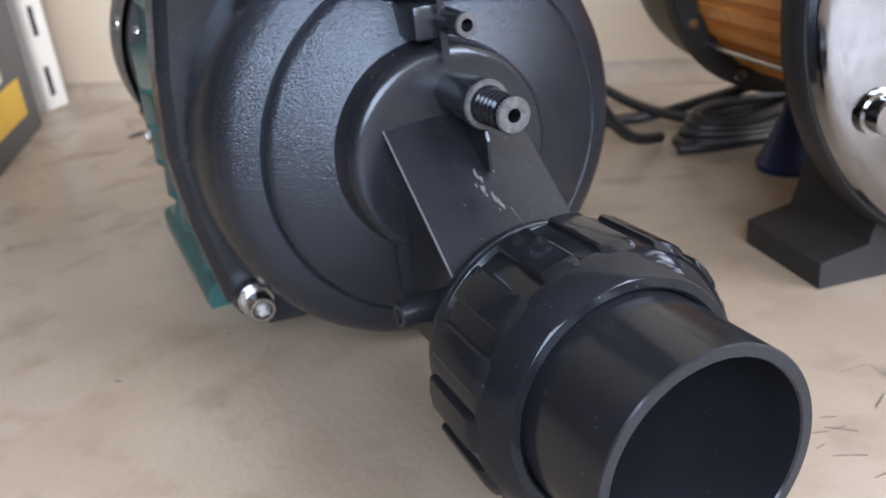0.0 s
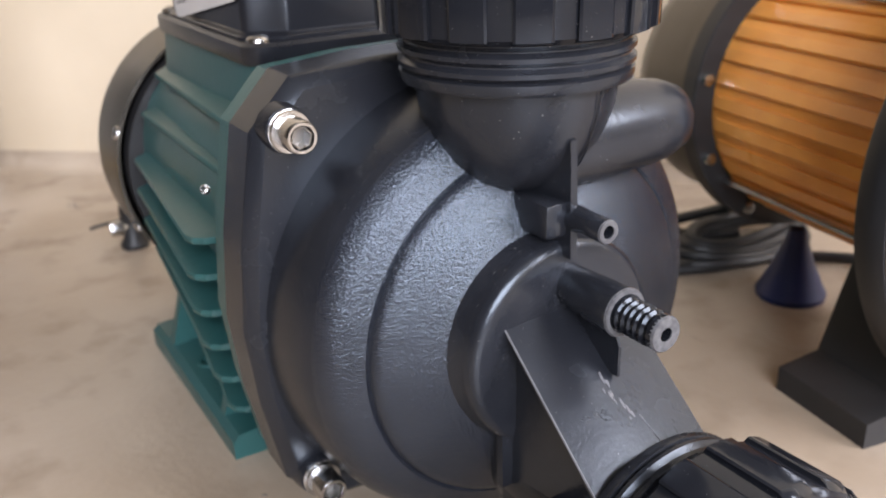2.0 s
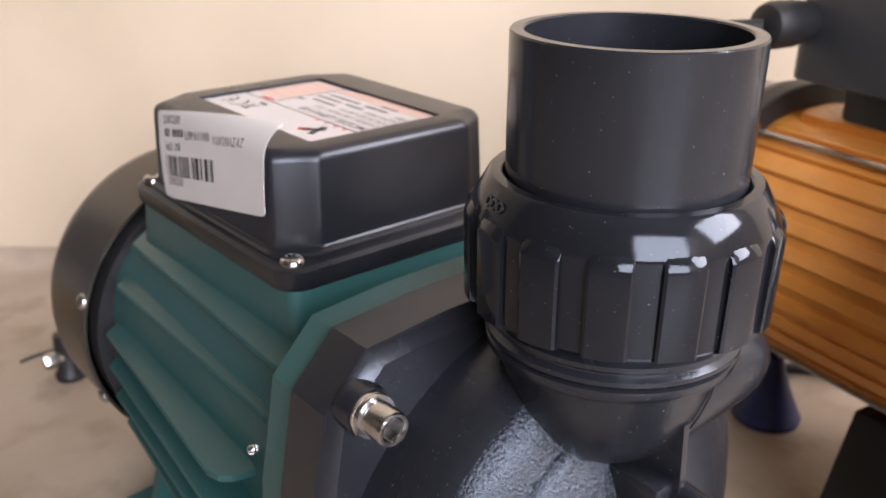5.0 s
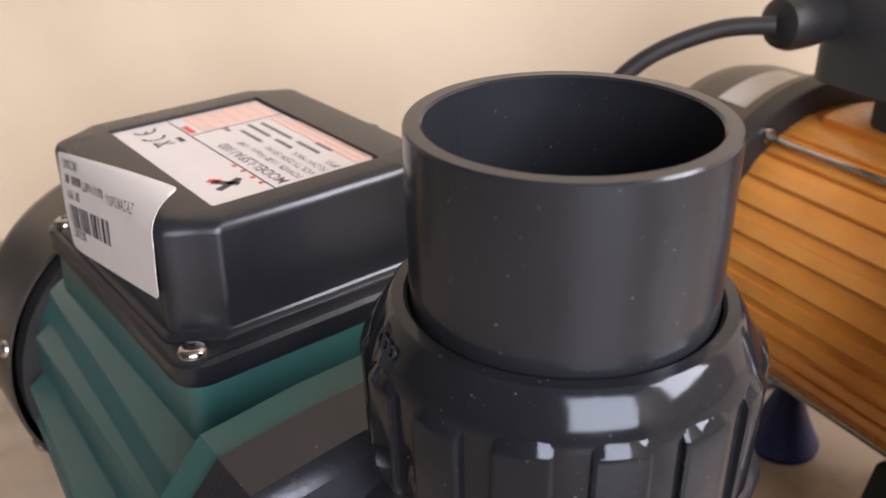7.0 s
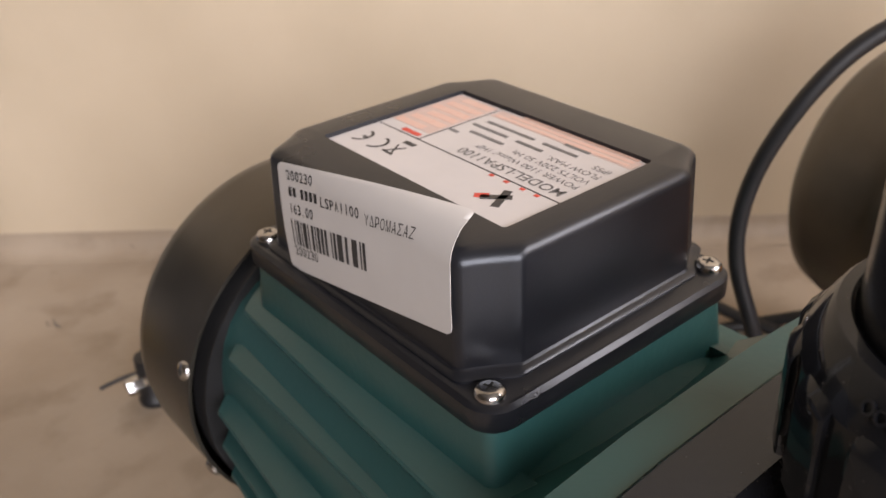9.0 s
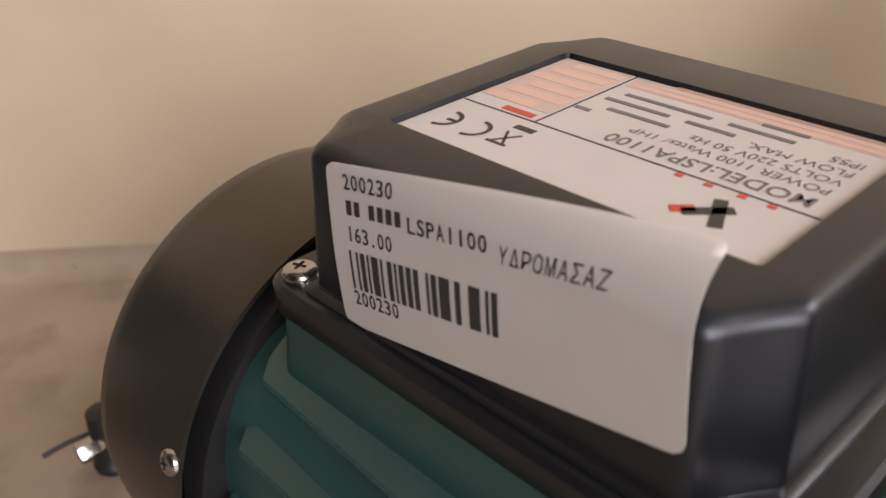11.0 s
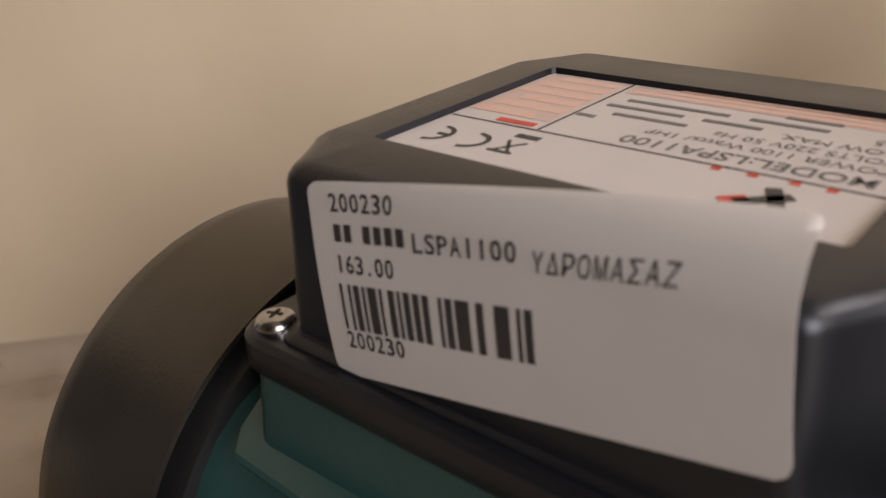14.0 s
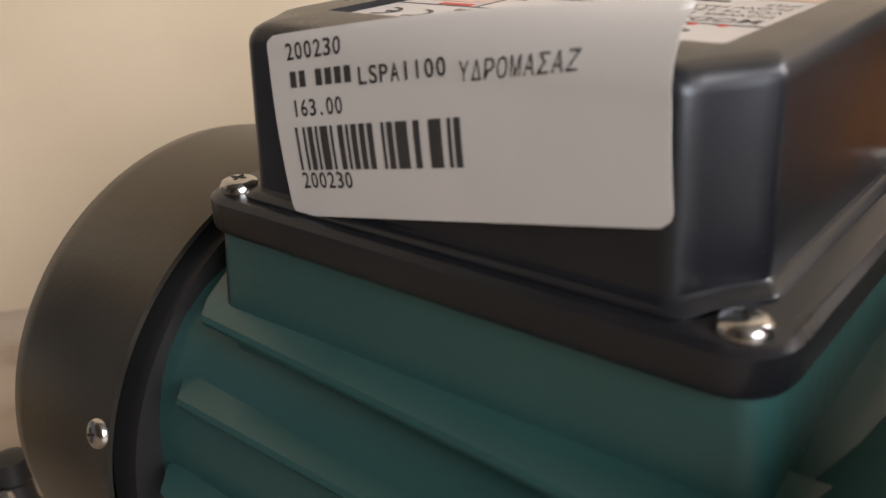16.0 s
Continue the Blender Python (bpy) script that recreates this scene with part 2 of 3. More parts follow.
    for p in pieces:
        one = block(*p, bevel=0)
        one.transform(turn)
        tmp = bpy.data.meshes.new("tmp")
        one.to_mesh(tmp)
        one.free()
        bm.from_mesh(tmp)
        bpy.data.meshes.remove(tmp)
    ob = part(name, bm, mat)
    return tagged(ob, label, name.split("_")[0], kind="structure")


floor = room_block("floor", LEFT - 0.15, RIGHT + 0.15, FRONT - 0.15, BACK + 0.15, -0.1, 0.0, CONCRETE, "worn beige concrete floor with dark stains and scratches")
room_block("wall_north", LEFT - 0.15, RIGHT + 0.15, BACK, BACK + 0.15, 0.0, TOP, WALL, "cream plastered wall with faint smudges")
# south and west walls are unseen; their dark colour stands in for shade
room_block("wall_south", LEFT - 0.15, RIGHT + 0.15, FRONT - 0.15, FRONT, 0.0, TOP, SHADE_WALL, "unseen brown wall with a wide window, the room's shade put into its colour", (0.05, 2.05, 0.6, 2.2))
room_block("wall_west", LEFT - 0.15, LEFT, FRONT, BACK, 0.0, TOP, SHADE_WALL, "unseen brown side wall, the room's shade put into its colour")
room_block("wall_east", RIGHT, RIGHT + 0.15, FRONT, BACK, 0.0, TOP, WALL, "cream plastered side wall with a window", (-1.3, 0.0, 0.95, 2.05))
room_block("ceiling", LEFT - 0.15, RIGHT + 0.15, FRONT - 0.15, BACK + 0.15, TOP, TOP + 0.1, CEIL, "unseen plain grey ceiling, darkened to cut its reflections")

# added fillet: turns the hard floor and wall line into a gradual tone
cove = []
for a in (LEFT, RIGHT):
    pts = [(BACK + 0.01, -0.01), (BACK + 0.01, 0.016), (BACK - 0.0005, 0.016)]
    pts += [(BACK - 0.016 + 0.0155 * math.cos(radians(q)), 0.016 - 0.0155 * math.sin(radians(q))) for q in range(0, 91, 15)] + [(BACK - 0.016, -0.01)]
    cove.append([tuple(room(a, b, z)) for b, z in pts])
tagged(part("trim", loft(cove), CONCRETE, angle=50), "added fillet that softens the joint of the floor and the cream wall", "trim", kind="structure")

# dark scratches and specks in the concrete
random.seed(23)
for k in range(16):
    near = k < 11
    x, y = (random.uniform(0.062, 0.122), random.uniform(-0.160, -0.108)) if near else (random.uniform(-0.13, -0.02), random.uniform(-0.03, 0.06))
    ln, wd = (random.uniform(0.002, 0.006), random.uniform(0.00012, 0.00028)) if near else (random.uniform(0.0006, 0.0018), random.uniform(0.0003, 0.0006))
    mark = loft([[(x0, -w0, z), (x0, w0, z), (-x0 * 0.3, w0 * 1.6, z), (-x0, w0 * 0.3, z), (-x0, -w0 * 0.3, z)] for x0, w0, z in ((ln, wd, -0.001), (ln, wd, 0.0003))])
    mark.transform(Matrix.Translation((x, y, 0)) @ Matrix.Rotation(random.uniform(-0.9, 0.5), 4, "Z"))
    part("scratch", mark, STAIN, floor)

# ---- the spa pump ----
AX, AZ = 0.0, 0.093          # the motor's axis
VX, VZ = 0.006, 0.0882          # the volute's axis
DX, DY = 0.0005, -0.0205       # the discharge's axis
SX, SZ = 0.002, 0.0455         # the suction's axis
pump = thing("spa_pump", (0, 0.1, 0), "green and black electric spa pump with two black unions on concrete", "pump")


def flange_loop(grow, y):
    half = [(0.0, 0.0835), (0.030, 0.083), (0.0575, 0.0805), (0.0722, 0.0650), (0.0785, 0.030), (0.0812, 0.0)]
    pts = half + [(x, -z) for x, z in half[-2::-1]]
    pts += [(-x, z) for x, z in pts[-2:0:-1]]
    return [(AX + x * (1 + grow / 0.084), y, AZ + z * (1 + grow / 0.084) * (1 if z > 0 else 0.93)) for x, z in pts]


part("mounting_flange", loft([flange_loop(-0.001, 0.034), flange_loop(0, 0.033), flange_loop(0.0, 0.0165), flange_loop(-0.0012, 0.0143), flange_loop(-0.0042, 0.012)]), BLACK, pump, "black moulded plastic flange plate", angle=25)
part("motor_flange", loft([flange_loop(-0.004, 0.047), flange_loop(-0.0015, 0.0455), flange_loop(-0.0015, 0.0345), flange_loop(-0.003, 0.0340)]), GREEN, pump, "green painted cast flange", angle=25)

shell = [(0.0812, 0.013), (0.0808, 0.006), (0.0801, -0.002), (0.0790, -0.0085), (0.0772, -0.0135), (0.0760, -0.0153), (0.0740, -0.0174)]
part("volute", lathe(shell, (VX, VZ), "y", 96), BLACK, pump, "black moulded volute shell", angle=60)
face = [(0.0785, -0.0095), (0.0771, -0.0136), (0.0762, -0.0155), (0.0745, -0.0178), (0.0725, -0.0197), (0.0715, -0.0204), (0.0690, -0.0219), (0.0640, -0.0243), (0.0630, -0.0236), (0.0624, -0.0246), (0.0618, -0.0262), (0.0600, -0.0275), (0.050, -0.0325), (0.040, -0.0375), (0.0300, -0.0415)]
part("volute_face", lathe(face, (VX, VZ), "y", 96), TEXTURED, pump, "black grained plastic front with a raised ring", angle=60)
HX, HZ = 0.001, 0.091
hub = [(0.0375, -0.036), (0.0362, -0.0390), (0.0355, -0.0420), (0.0350, -0.0446), (0.0340, -0.0460), (0.0322, -0.0467), (0.0285, -0.0471), (0.0, -0.0475)]
part("hub", lathe(hub, (HX, HZ), "y", 80), BLACK, pump, "black round suction hub")

# the flange's bolts
def socket_bolt(x, z):
    part("bolt_boss", lathe([(0.0082, 0.0150), (0.0076, 0.0115), (0.0073, 0.0096), (0.0071, 0.0089), (0.0, 0.0088)], (x, z), "y", 40), BLACK, pump, angle=50)
    bolt = part("bolt", lathe([(0.0, 0.009), (0.0052, 0.009), (0.0052, -0.0008), (0.0050, -0.0016), (0.0046, -0.0020), (0.0038, -0.0020), (0.0034, -0.0014), (0.0032, 0.0035), (0.0, 0.0035)], (x, z), "y", 48), STEEL, pump, "zinc socket-head bolt", angle=40)
    part("washer", lathe([(0.004, 0.0062), (0.0064, 0.0062), (0.0066, 0.0066), (0.0066, 0.0074), (0.0063, 0.0075), (0.0068, 0.0077), (0.0068, 0.0086), (0.004, 0.0090)], (x, z), "y", 32), STEEL, bolt)
    ring = []
    for y in (-0.0013, 0.0032):
        ring.append([(x + 0.0030 * math.cos(radians(60 * k + 12)), y, z + 0.0030 * math.sin(radians(60 * k + 12))) for k in range(6)])
    hexa = loft([[(x + (px - x) * 1.16, y, z + (pz - z) * 1.16) for px, y, pz in ring[0]], ring[0], ring[1]], cap=False)
    hexa.verts.ensure_lookup_table()
    hexa.faces.new(hexa.verts[-6:])
    part("socket", hexa, SOCKET, bolt, "hexagonal socket", angle=20)


for bx, bz in ((-0.0622, 0.1587), (-0.0625, 0.0335), (0.0622, 0.1587), (0.0625, 0.0335)):
    socket_bolt(bx, bz)

# the discharge above
part("discharge_body", lathe([(0.0, 0.1358), (0.007, 0.1365), (0.0132, 0.1390), (0.0188, 0.1432), (0.0236, 0.1490), (0.0272, 0.1560), (0.0298, 0.1640), (0.0315, 0.1760)], (DX, DY), "z", 72), BLACK, pump, "black round discharge elbow", angle=60)
part("discharge_back", loft([[(DX + 0.023 * math.cos(a), y, 0.152 + 0.022 * math.sin(a)) for a in [2 * math.pi * k / 24 for k in range(24)]] for y in (-0.02, 0.012)]), BLACK, pump, angle=60)
part("side_bulb", lathe([(0.0152, 0.005), (0.0150, 0.028), (0.0146, 0.042), (0.0136, 0.051), (0.0112, 0.058), (0.0072, 0.0622), (0.003, 0.0638), (0.0, 0.0642)], (-0.0285, 0.1520), "x", 40), BLACK, pump, "black rounded side port", angle=60)


def thread_profile(z0, z1, r, pitch, depth):
    out = []
    h = z0
    while h < z1 - pitch * 0.5:
        out += [(r - depth, h), (r, h + pitch * 0.3), (r, h + pitch * 0.6), (r - depth, h + pitch * 0.9)]
        h += pitch
    return out


def union(parent, c, axis, sign, start, label, tip=0.0723, phase=0.0):
    """A union: thread, nut with fifteen grips and a pipe stub. start: where the nut begins, sign: which way it points."""
    f = lambda h: start + sign * h
    th = [(0.0315, f(-0.0145)), (0.0345, f(-0.0143)), (0.0352, f(-0.0130)), (0.0352, f(-0.0110))] + [(r, f(h)) for r, h in thread_profile(-0.0105, 0.0035, 0.0355, 0.0042, 0.0014)]
    part("thread", lathe(th, c, axis, 72), BLACK, parent, "black external pipe thread", angle=30)
    prof = [(0.0358, f(0.003)), (0.0358, f(0.0)), (0.0385, f(0.0)), (0.0400, f(0.0016)), (0.0403, f(0.0255)), (0.0402, f(0.0268)), (0.0358, f(0.0345)), (0.0350, f(0.0352)), (0.0326, f(0.0354)), (0.0318, f(0.0349)), (0.0314, f(0.0335))]
    nut = part("union_nut", lathe(prof, c, axis, 84), NUT, parent, label, angle=30)
    n = 15
    for k in range(n):
        mid = 2 * math.pi * (k + phase) / n
        bm = bmesh.new()
        w = 2 * math.pi / n * 0.31
        loops = []
        for h, r0 in ((0.0004, 0.0396), (0.0012, 0.0414), (0.0240, 0.0419), (0.0256, 0.0413), (0.0274, 0.0398)):
            loops.append([axis_point(axis, c, r, mid + s * w, f(h)) for s, r in ((-1, 0.0385), (-1, r0 - 0.0004), (-0.86, r0), (0, r0 + 0.0002), (0.86, r0), (1, r0 - 0.0004), (1, 0.0385))])
        loft(loops, bm=bm)
        part("grip", bm, NUT, nut, angle=25)
    pipe = [(0.0290, f(0.030)), (0.0312, f(0.0302)), (0.0314, f(tip - 0.0005)), (0.0310, f(tip)), (0.0282, f(tip)), (0.0277, f(tip - 0.0005)), (0.0270, f(0.060)), (0.0268, f(-0.012)), (0.0, f(-0.012))]
    part("pipe_stub", lathe(pipe, c, axis, 96), PVC, parent, "dark grey pipe stub with an open end", angle=30)


union(pump, (DX, DY), "z", 1, 0.1868, "black glossy ribbed union nut", 0.0714)
union(pump, (SX, SZ), "y", -1, -0.1035, "black glossy ribbed union nut, dusty", 0.0665, 0.5)

# moulded mark on the upper nut's shoulder
for k in range(3):
    a = radians(159 + k * 4.4)
    mk = bmesh.new()
    lathe([(0.0009, 0.0), (0.0015, 0.0), (0.0015, 0.0005), (0.0009, 0.0005)], (0, 0), "z", 12, closed=True, bm=mk)
    mk.transform(Matrix.Translation((DX + 0.0379 * math.cos(a), DY + 0.0379 * math.sin(a), 0.2178)) @ Matrix.Rotation(a, 4, "Z") @ Matrix.Rotation(radians(64), 4, "Y"))
    part("moulded_mark", mk, BLACK, pump)

# the web between discharge and hub, and its two hose stubs
part("web", loft([[(-0.0016, -0.030, z), (0.0016, -0.030, z), (0.0012, yf, z), (-0.0012, yf, z)] for z, yf in ((0.122, -0.0505), (0.134, -0.0500), (0.149, -0.0495), (0.158, -0.0490))]), BLACK, pump, "thin upright stiffening web", angle=20)
part("web_block", block(-0.0085, 0.0006, -0.0480, -0.030, 0.1285, 0.1395, 0.0015), BLACK, pump)


def hose_stub(name, x, z, y0, y1, r, hole, label):
    ln = y1 - y0
    prof = [(r * 1.15, y0), (r * 1.1, y0 + ln * 0.35), (r * 1.02, y0 + ln * 0.6), (r, y1 - 0.0004 * (-1)), (r * 0.92, y1), (hole, y1), (hole, y1 + 0.006), (0, y1 + 0.006)]
    return part(name, lathe(prof, (x, z), "y", 28), BLACK, pump, label)


stub = hose_stub("hose_stub", 0.002, 0.134, -0.044, -0.0625, 0.0036, 0.0019, "small black hose stub")
part("worn_end", lathe([(0.0020, -0.0622), (0.0020, -0.0629), (0.0034, -0.0629), (0.0036, -0.0622)], (0.002, 0.134), "y", 24), WORN, stub, "pale worn end")
boss = [(0.0060, -0.040), (0.0066, -0.050), (0.0072, -0.0625), (0.0076, -0.0690), (0.0074, -0.0702), (0.0045, -0.0702)]
plug = part("drain_boss", lathe(boss, (0.0028, 0.1115), "y", 36), BLACK, pump, "black round boss with a threaded plug")
th = [(0.0045, -0.0695)]
for k in range(5):
    y = -0.0706 - k * 0.0024
    th += [(0.0046, y), (0.0055, y - 0.0007), (0.0055, y - 0.0013), (0.0046, y - 0.0020)]
th += [(0.0050, -0.0832), (0.0054, -0.0838), (0.0054, -0.0856), (0.0050, -0.0860), (0.0019, -0.0860), (0.0019, -0.0790), (0.0, -0.0790)]
part("threaded_plug", lathe(th, (0.0028, 0.1115), "y", 32), NUT, plug, "black threaded nipple with a small hole", angle=30)
part("boss_rib", loft([[(0.0023, y, 0.090), (0.0033, y, 0.090), (0.0033, y, z), (0.0023, y, z)] for y, z in ((-0.050, 0.1075), (-0.0665, 0.1050), (-0.0690, 0.1000))]), BLACK, pump, angle=20)

part("worn_end", lathe([(0.0021, -0.0850), (0.0021, -0.0864), (0.0050, -0.0864), (0.0054, -0.0858), (0.0054, -0.0850)], (0.0028, 0.1115), "y", 28), WORN, plug, "pale worn end of the nipple")
part("worn_rim", lathe([(0.0058, -0.0699), (0.0060, -0.0706), (0.0072, -0.0706), (0.0076, -0.0697)], (0.0028, 0.1115), "y", 28), WORN, plug, "pale worn rim of the boss")

# the sloping suction neck
def neck_z(y):
    return 0.1055 + (y + 0.0445) * 0.80


top = []
for y in (-0.040, -0.0445, -0.060, -0.075, -0.088, -0.100):
    z = neck_z(y)
    w = 0.0225
    top.append([(-w, y, z - 0.0020), (w, y, z - 0.0020), (w, y, z), (0.6 * w, y, z + 0.0011), (0, y, z + 0.0015), (-0.6 * w, y, z + 0.0011), (-w, y, z)])
part("neck_plate", loft(top), BLACK, pump, "sloping flat top of the black suction neck", angle=25)
part("neck_core", loft([[(-0.0185, y, 0.030), (0.0185, y, 0.030), (0.0185, y, neck_z(y) - 0.0015), (-0.0185, y, neck_z(y) - 0.0015)] for y in (-0.040, -0.070, -0.098)]), BLACK, pump, angle=20)
part("neck_edge", loft([[(-0.0225, -0.0455, z), (-0.0165, -0.0455, z), (-0.0165, -0.0425, z), (-0.0225, -0.0425, z)] for z in (0.046, 0.104)]), BLACK, pump, angle=20)
part("neck_tube", lathe([(0.021, -0.034), (0.021, -0.050), (0.0225, -0.080), (0.0318, -0.089), (0.0318, -0.094)], (SX, SZ), "y", 64), BLACK, pump, "round black suction neck", angle=50)
part("drain_stub", lathe([(0.0050, -0.012), (0.0046, -0.025), (0.0042, -0.0335), (0.0038, -0.034), (0.0024, -0.034), (0.0024, -0.028), (0.0, -0.028)], (-0.071, 0.0525), "x", 28), BLACK, pump, "small black drain stub")

part("crack", tube([(0.0042, -0.0770, neck_z(-0.0770) + 0.0014), (0.0062, -0.0850, neck_z(-0.0850) + 0.0014), (0.0095, -0.0985, neck_z(-0.0985) + 0.0012)], 0.00012, 6, 3), SCUFF_PALE, pump)
# thin paler rod along the left edge of the neck's top
part("pale_edge", tube([(-0.0225, y, neck_z(y)) for y in (-0.0440, -0.070, -0.0985)], 0.00035, 6, 2), SCUFF_PALE, pump, "pale edge of the neck")

# scuffs on the neck and the moulding seam of the discharge
random.seed(11)
for k in range(14):
    y, x, w = -0.066 - random.random() * 0.020, random.uniform(-0.003, 0.005), random.uniform(0.00015, 0.0005)
    z = neck_z(y) + 0.00165
    sc = bmesh.new()
    ring = []
    for q in range(7):
        a = 2 * math.pi * q / 7
        r = w * random.uniform(0.5, 1.5)
        ring.append(sc.verts.new((x + r * math.cos(a), y + 2.6 * r * math.sin(a), z + 2.08 * r * math.sin(a))))
    sc.faces.new(ring)
    part("scuff", sc, SCUFF_PALE, pump)
seam = []
for r, h in ((0.0188, 0.1432), (0.0236, 0.1490), (0.0272, 0.1560), (0.0298, 0.1640), (0.0312, 0.1720)):
    seam.append((DX + 0.004 + r * 0.10, DY - r * 0.99, h))
part("moulding_seam", tube(seam, 0.00028, 6, 6), BLACK, pump)

# the motor
def barrel(y, s, wide):
    pts = []
    for k in range(48):
        a = 2 * math.pi * k / 48
        c, q = math.cos(a), math.sin(a)
        r = s / (abs(c) ** 2.9 + abs(q) ** 2.9) ** (1 / 2.9)
        pts.append((AX + r * c * wide, y, AZ + r * q))
    return pts


part("motor_body", loft([barrel(0.040, 0.0605, 1.12), barrel(0.216, 0.0580, 1.05)]), GREEN, pump, "green painted cast motor body", angle=40)
# each fin: height of its root, reach in front and at the rear, where it begins and ends
fins = [(0.1495, 0.0595, 0.0540, 0.058, 0.200), (0.1315, 0.0635, 0.0625, 0.060, 0.202)]
for k in range(3, 9):
    z = 0.1555 - 0.0156 * k
    d = (z - AZ) / 0.062
    rise = 1 - min(1, (0.062 - (z - AZ)) / 0.075)
    fins.append((z, 0.080 - 0.0085 * d ** 2, 0.0695 - 0.019 * abs(d) ** 2.2, 0.046 + 0.030 * math.sqrt(1 - rise ** 2) if z - AZ > -0.02 else 0.076, 0.206))
for side in (-1, 1):
    for z, tipf, tipr, yf, yr in fins:
        loops = []
        for y, tip in ((yf - 0.002, tipf - 0.014), (yf, tipf - 0.005), (yf + 0.003, tipf - 0.0015), (yf + 0.009, tipf), ((yf + yr) / 2, (tipf + tipr) / 2), (yr - 0.006, tipr), (yr, tipr - 0.006)):
            loops.append([(AX + side * 0.040, y, z - 0.0034), (AX + side * (tip - 0.0005), y, z - 0.0056), (AX + side * tip, y, z - 0.0043), (AX + side * (tip - 0.0005), y, z - 0.0030), (AX + side * 0.040, y, z + 0.0022)])
        part("fin", loft(loops), GREEN, pump, angle=25)

part("motor_shoulder", loft([[(AX + x, y, z) for x, z in ((-0.060, 0.120), (0.060, 0.120), (0.056 + g, 0.166 + h), (-0.056 - g, 0.166 + h))] for y, g, h in ((0.040, 0.0, 0.002), (0.052, 0.0, -0.006), (0.066, -0.003, -0.016), (0.080, -0.006, -0.026))]), GREEN, pump, angle=25)

# the feet
for side in (-1, 1):
    foot = part("foot", loft([[(AX + side * x, y, z) for x, z in ((0.0715, 0.0), (0.0715, 0.0085), (0.0685, 0.0115), (0.050, 0.013), (0.040, 0.030), (0.030, 0.030), (0.030, 0.0))] for y in (0.082, 0.0845, 0.205, 0.208)]), GREEN, pump, "green cast foot", angle=25)
    for y in (0.100, 0.178):
        part("foot_web", loft([[(AX + side * x, yy, z) for x, z in ((0.069, 0.010), (0.0600, 0.042), (0.040, 0.050), (0.036, 0.010))] for yy in (y, y + 0.006)]), GREEN, foot, angle=25)
    part("foot_slot", lathe([(0.0, 0.0105), (0.0042, 0.0105), (0.0046, 0.0132), (0.0066, 0.0133), (0.0068, 0.0122)], (AX + side * 0.058, 0.150), "z", 24), GREEN, foot)

# the fan cover
cover = [(0.0720, 0.2150), (0.0734, 0.2150), (0.0737, 0.2555), (0.0726, 0.2618), (0.0688, 0.2668), (0.0620, 0.2700), (0.0500, 0.2715), (0.0, 0.2720)]
fan = part("fan_cover", lathe(cover, (AX - 0.0006, AZ), "y", 96), FAN, pump, "dark grey sheet-metal fan cover", angle=40)
part("cover_lip", lathe([(0.054, 0.2100), (0.0695, 0.2100), (0.0695, 0.2200), (0.054, 0.2200)], (AX, AZ), "y", 80, closed=True), RUBBER, fan)


def pan_screw(parent, m, r=0.0043, h=0.0022):
    """A cross-head screw whose head looks along the z of m."""
    bm = lathe([(r, 0.0), (r * 0.98, h * 0.45), (r * 0.8, h * 0.85), (r * 0.5, h), (0.0, h * 1.02)], (0, 0), "z", 24)
    bm.transform(m)
    screw = part("screw", bm, STEEL, parent, "bright cross-head screw", angle=50)
    # two dark bars on the head stand in for the shaded cross recess
    for q in (0, 90):
        slot_shade = block(-r * 0.40, r * 0.40, -r * 0.08, r * 0.08, h * 0.80, h * 1.06, 0)
        slot_shade.transform(m @ Matrix.Rotation(radians(q + 20), 4, "Z"))
        part("recess_shade", slot_shade, HOLE_SHADE, screw)


for ang in (163, 17, 203, 337):
    a = radians(ang)
    place = Matrix.Translation((AX + 0.0733 * math.cos(a), 0.219, AZ + 0.0731 * math.sin(a))) @ Vector((math.cos(a), 0, math.sin(a))).to_track_quat("Z", "Y").to_matrix().to_4x4()
    pan_screw(fan, place, 0.0040, 0.0026)
for px, pz in ((-0.0785, 0.133),):
    pan_screw(pump, Matrix.Translation((px, 0.0472, pz)) @ Matrix.Rotation(radians(-90), 4, "X"), 0.0018, 0.0016)

# the terminal box
part("box_pedestal", loft([rounded(-0.0500, 0.0492, 0.0660, 0.1910, 0.006, 0.128), rounded(-0.0492, 0.0484, 0.0695, 0.1930, 0.005, 0.1485), rounded(-0.0478, 0.0470, 0.0718, 0.1920, 0.005, 0.1670)]), GREEN, pump, "green cast pedestal of the terminal box", angle=30)
box = part("terminal_box", loft([rounded(-0.0498, 0.0505, 0.0705, 0.1937, 0.0085, 0.1665), rounded(-0.0505, 0.0512, 0.0698, 0.1944, 0.0090, 0.1675), rounded(-0.0505, 0.0512, 0.0698, 0.1944, 0.0090, 0.1733), rounded(-0.0493, 0.0500, 0.0710, 0.1932, 0.0085, 0.1745)]), LID, pump, "black plastic terminal box base", angle=40)


def soft_octagon(x0, x1, y0, y1, cx, cy, z, r, n=4):
    """An octagon whose corners are rounded with radius r."""
    P = [Vector(p) for p in octagon(x0, x1, y0, y1, cx, cy, z)]
    out = []
    for k, p in enumerate(P):
        a, b = (P[k - 1] - p).normalized(), (P[(k + 1) % 8] - p).normalized()
        half = a.angle(b) / 2
        d = r / math.tan(half)
        c = p + (a + b).normalized() * (r / math.sin(half))
        s0, s1 = p + a * d - c, p + b * d - c
        for q in range(n + 1):
            v = s0.lerp(s1, q / n).normalized() * r
            out.append(tuple(c + v))
    return out


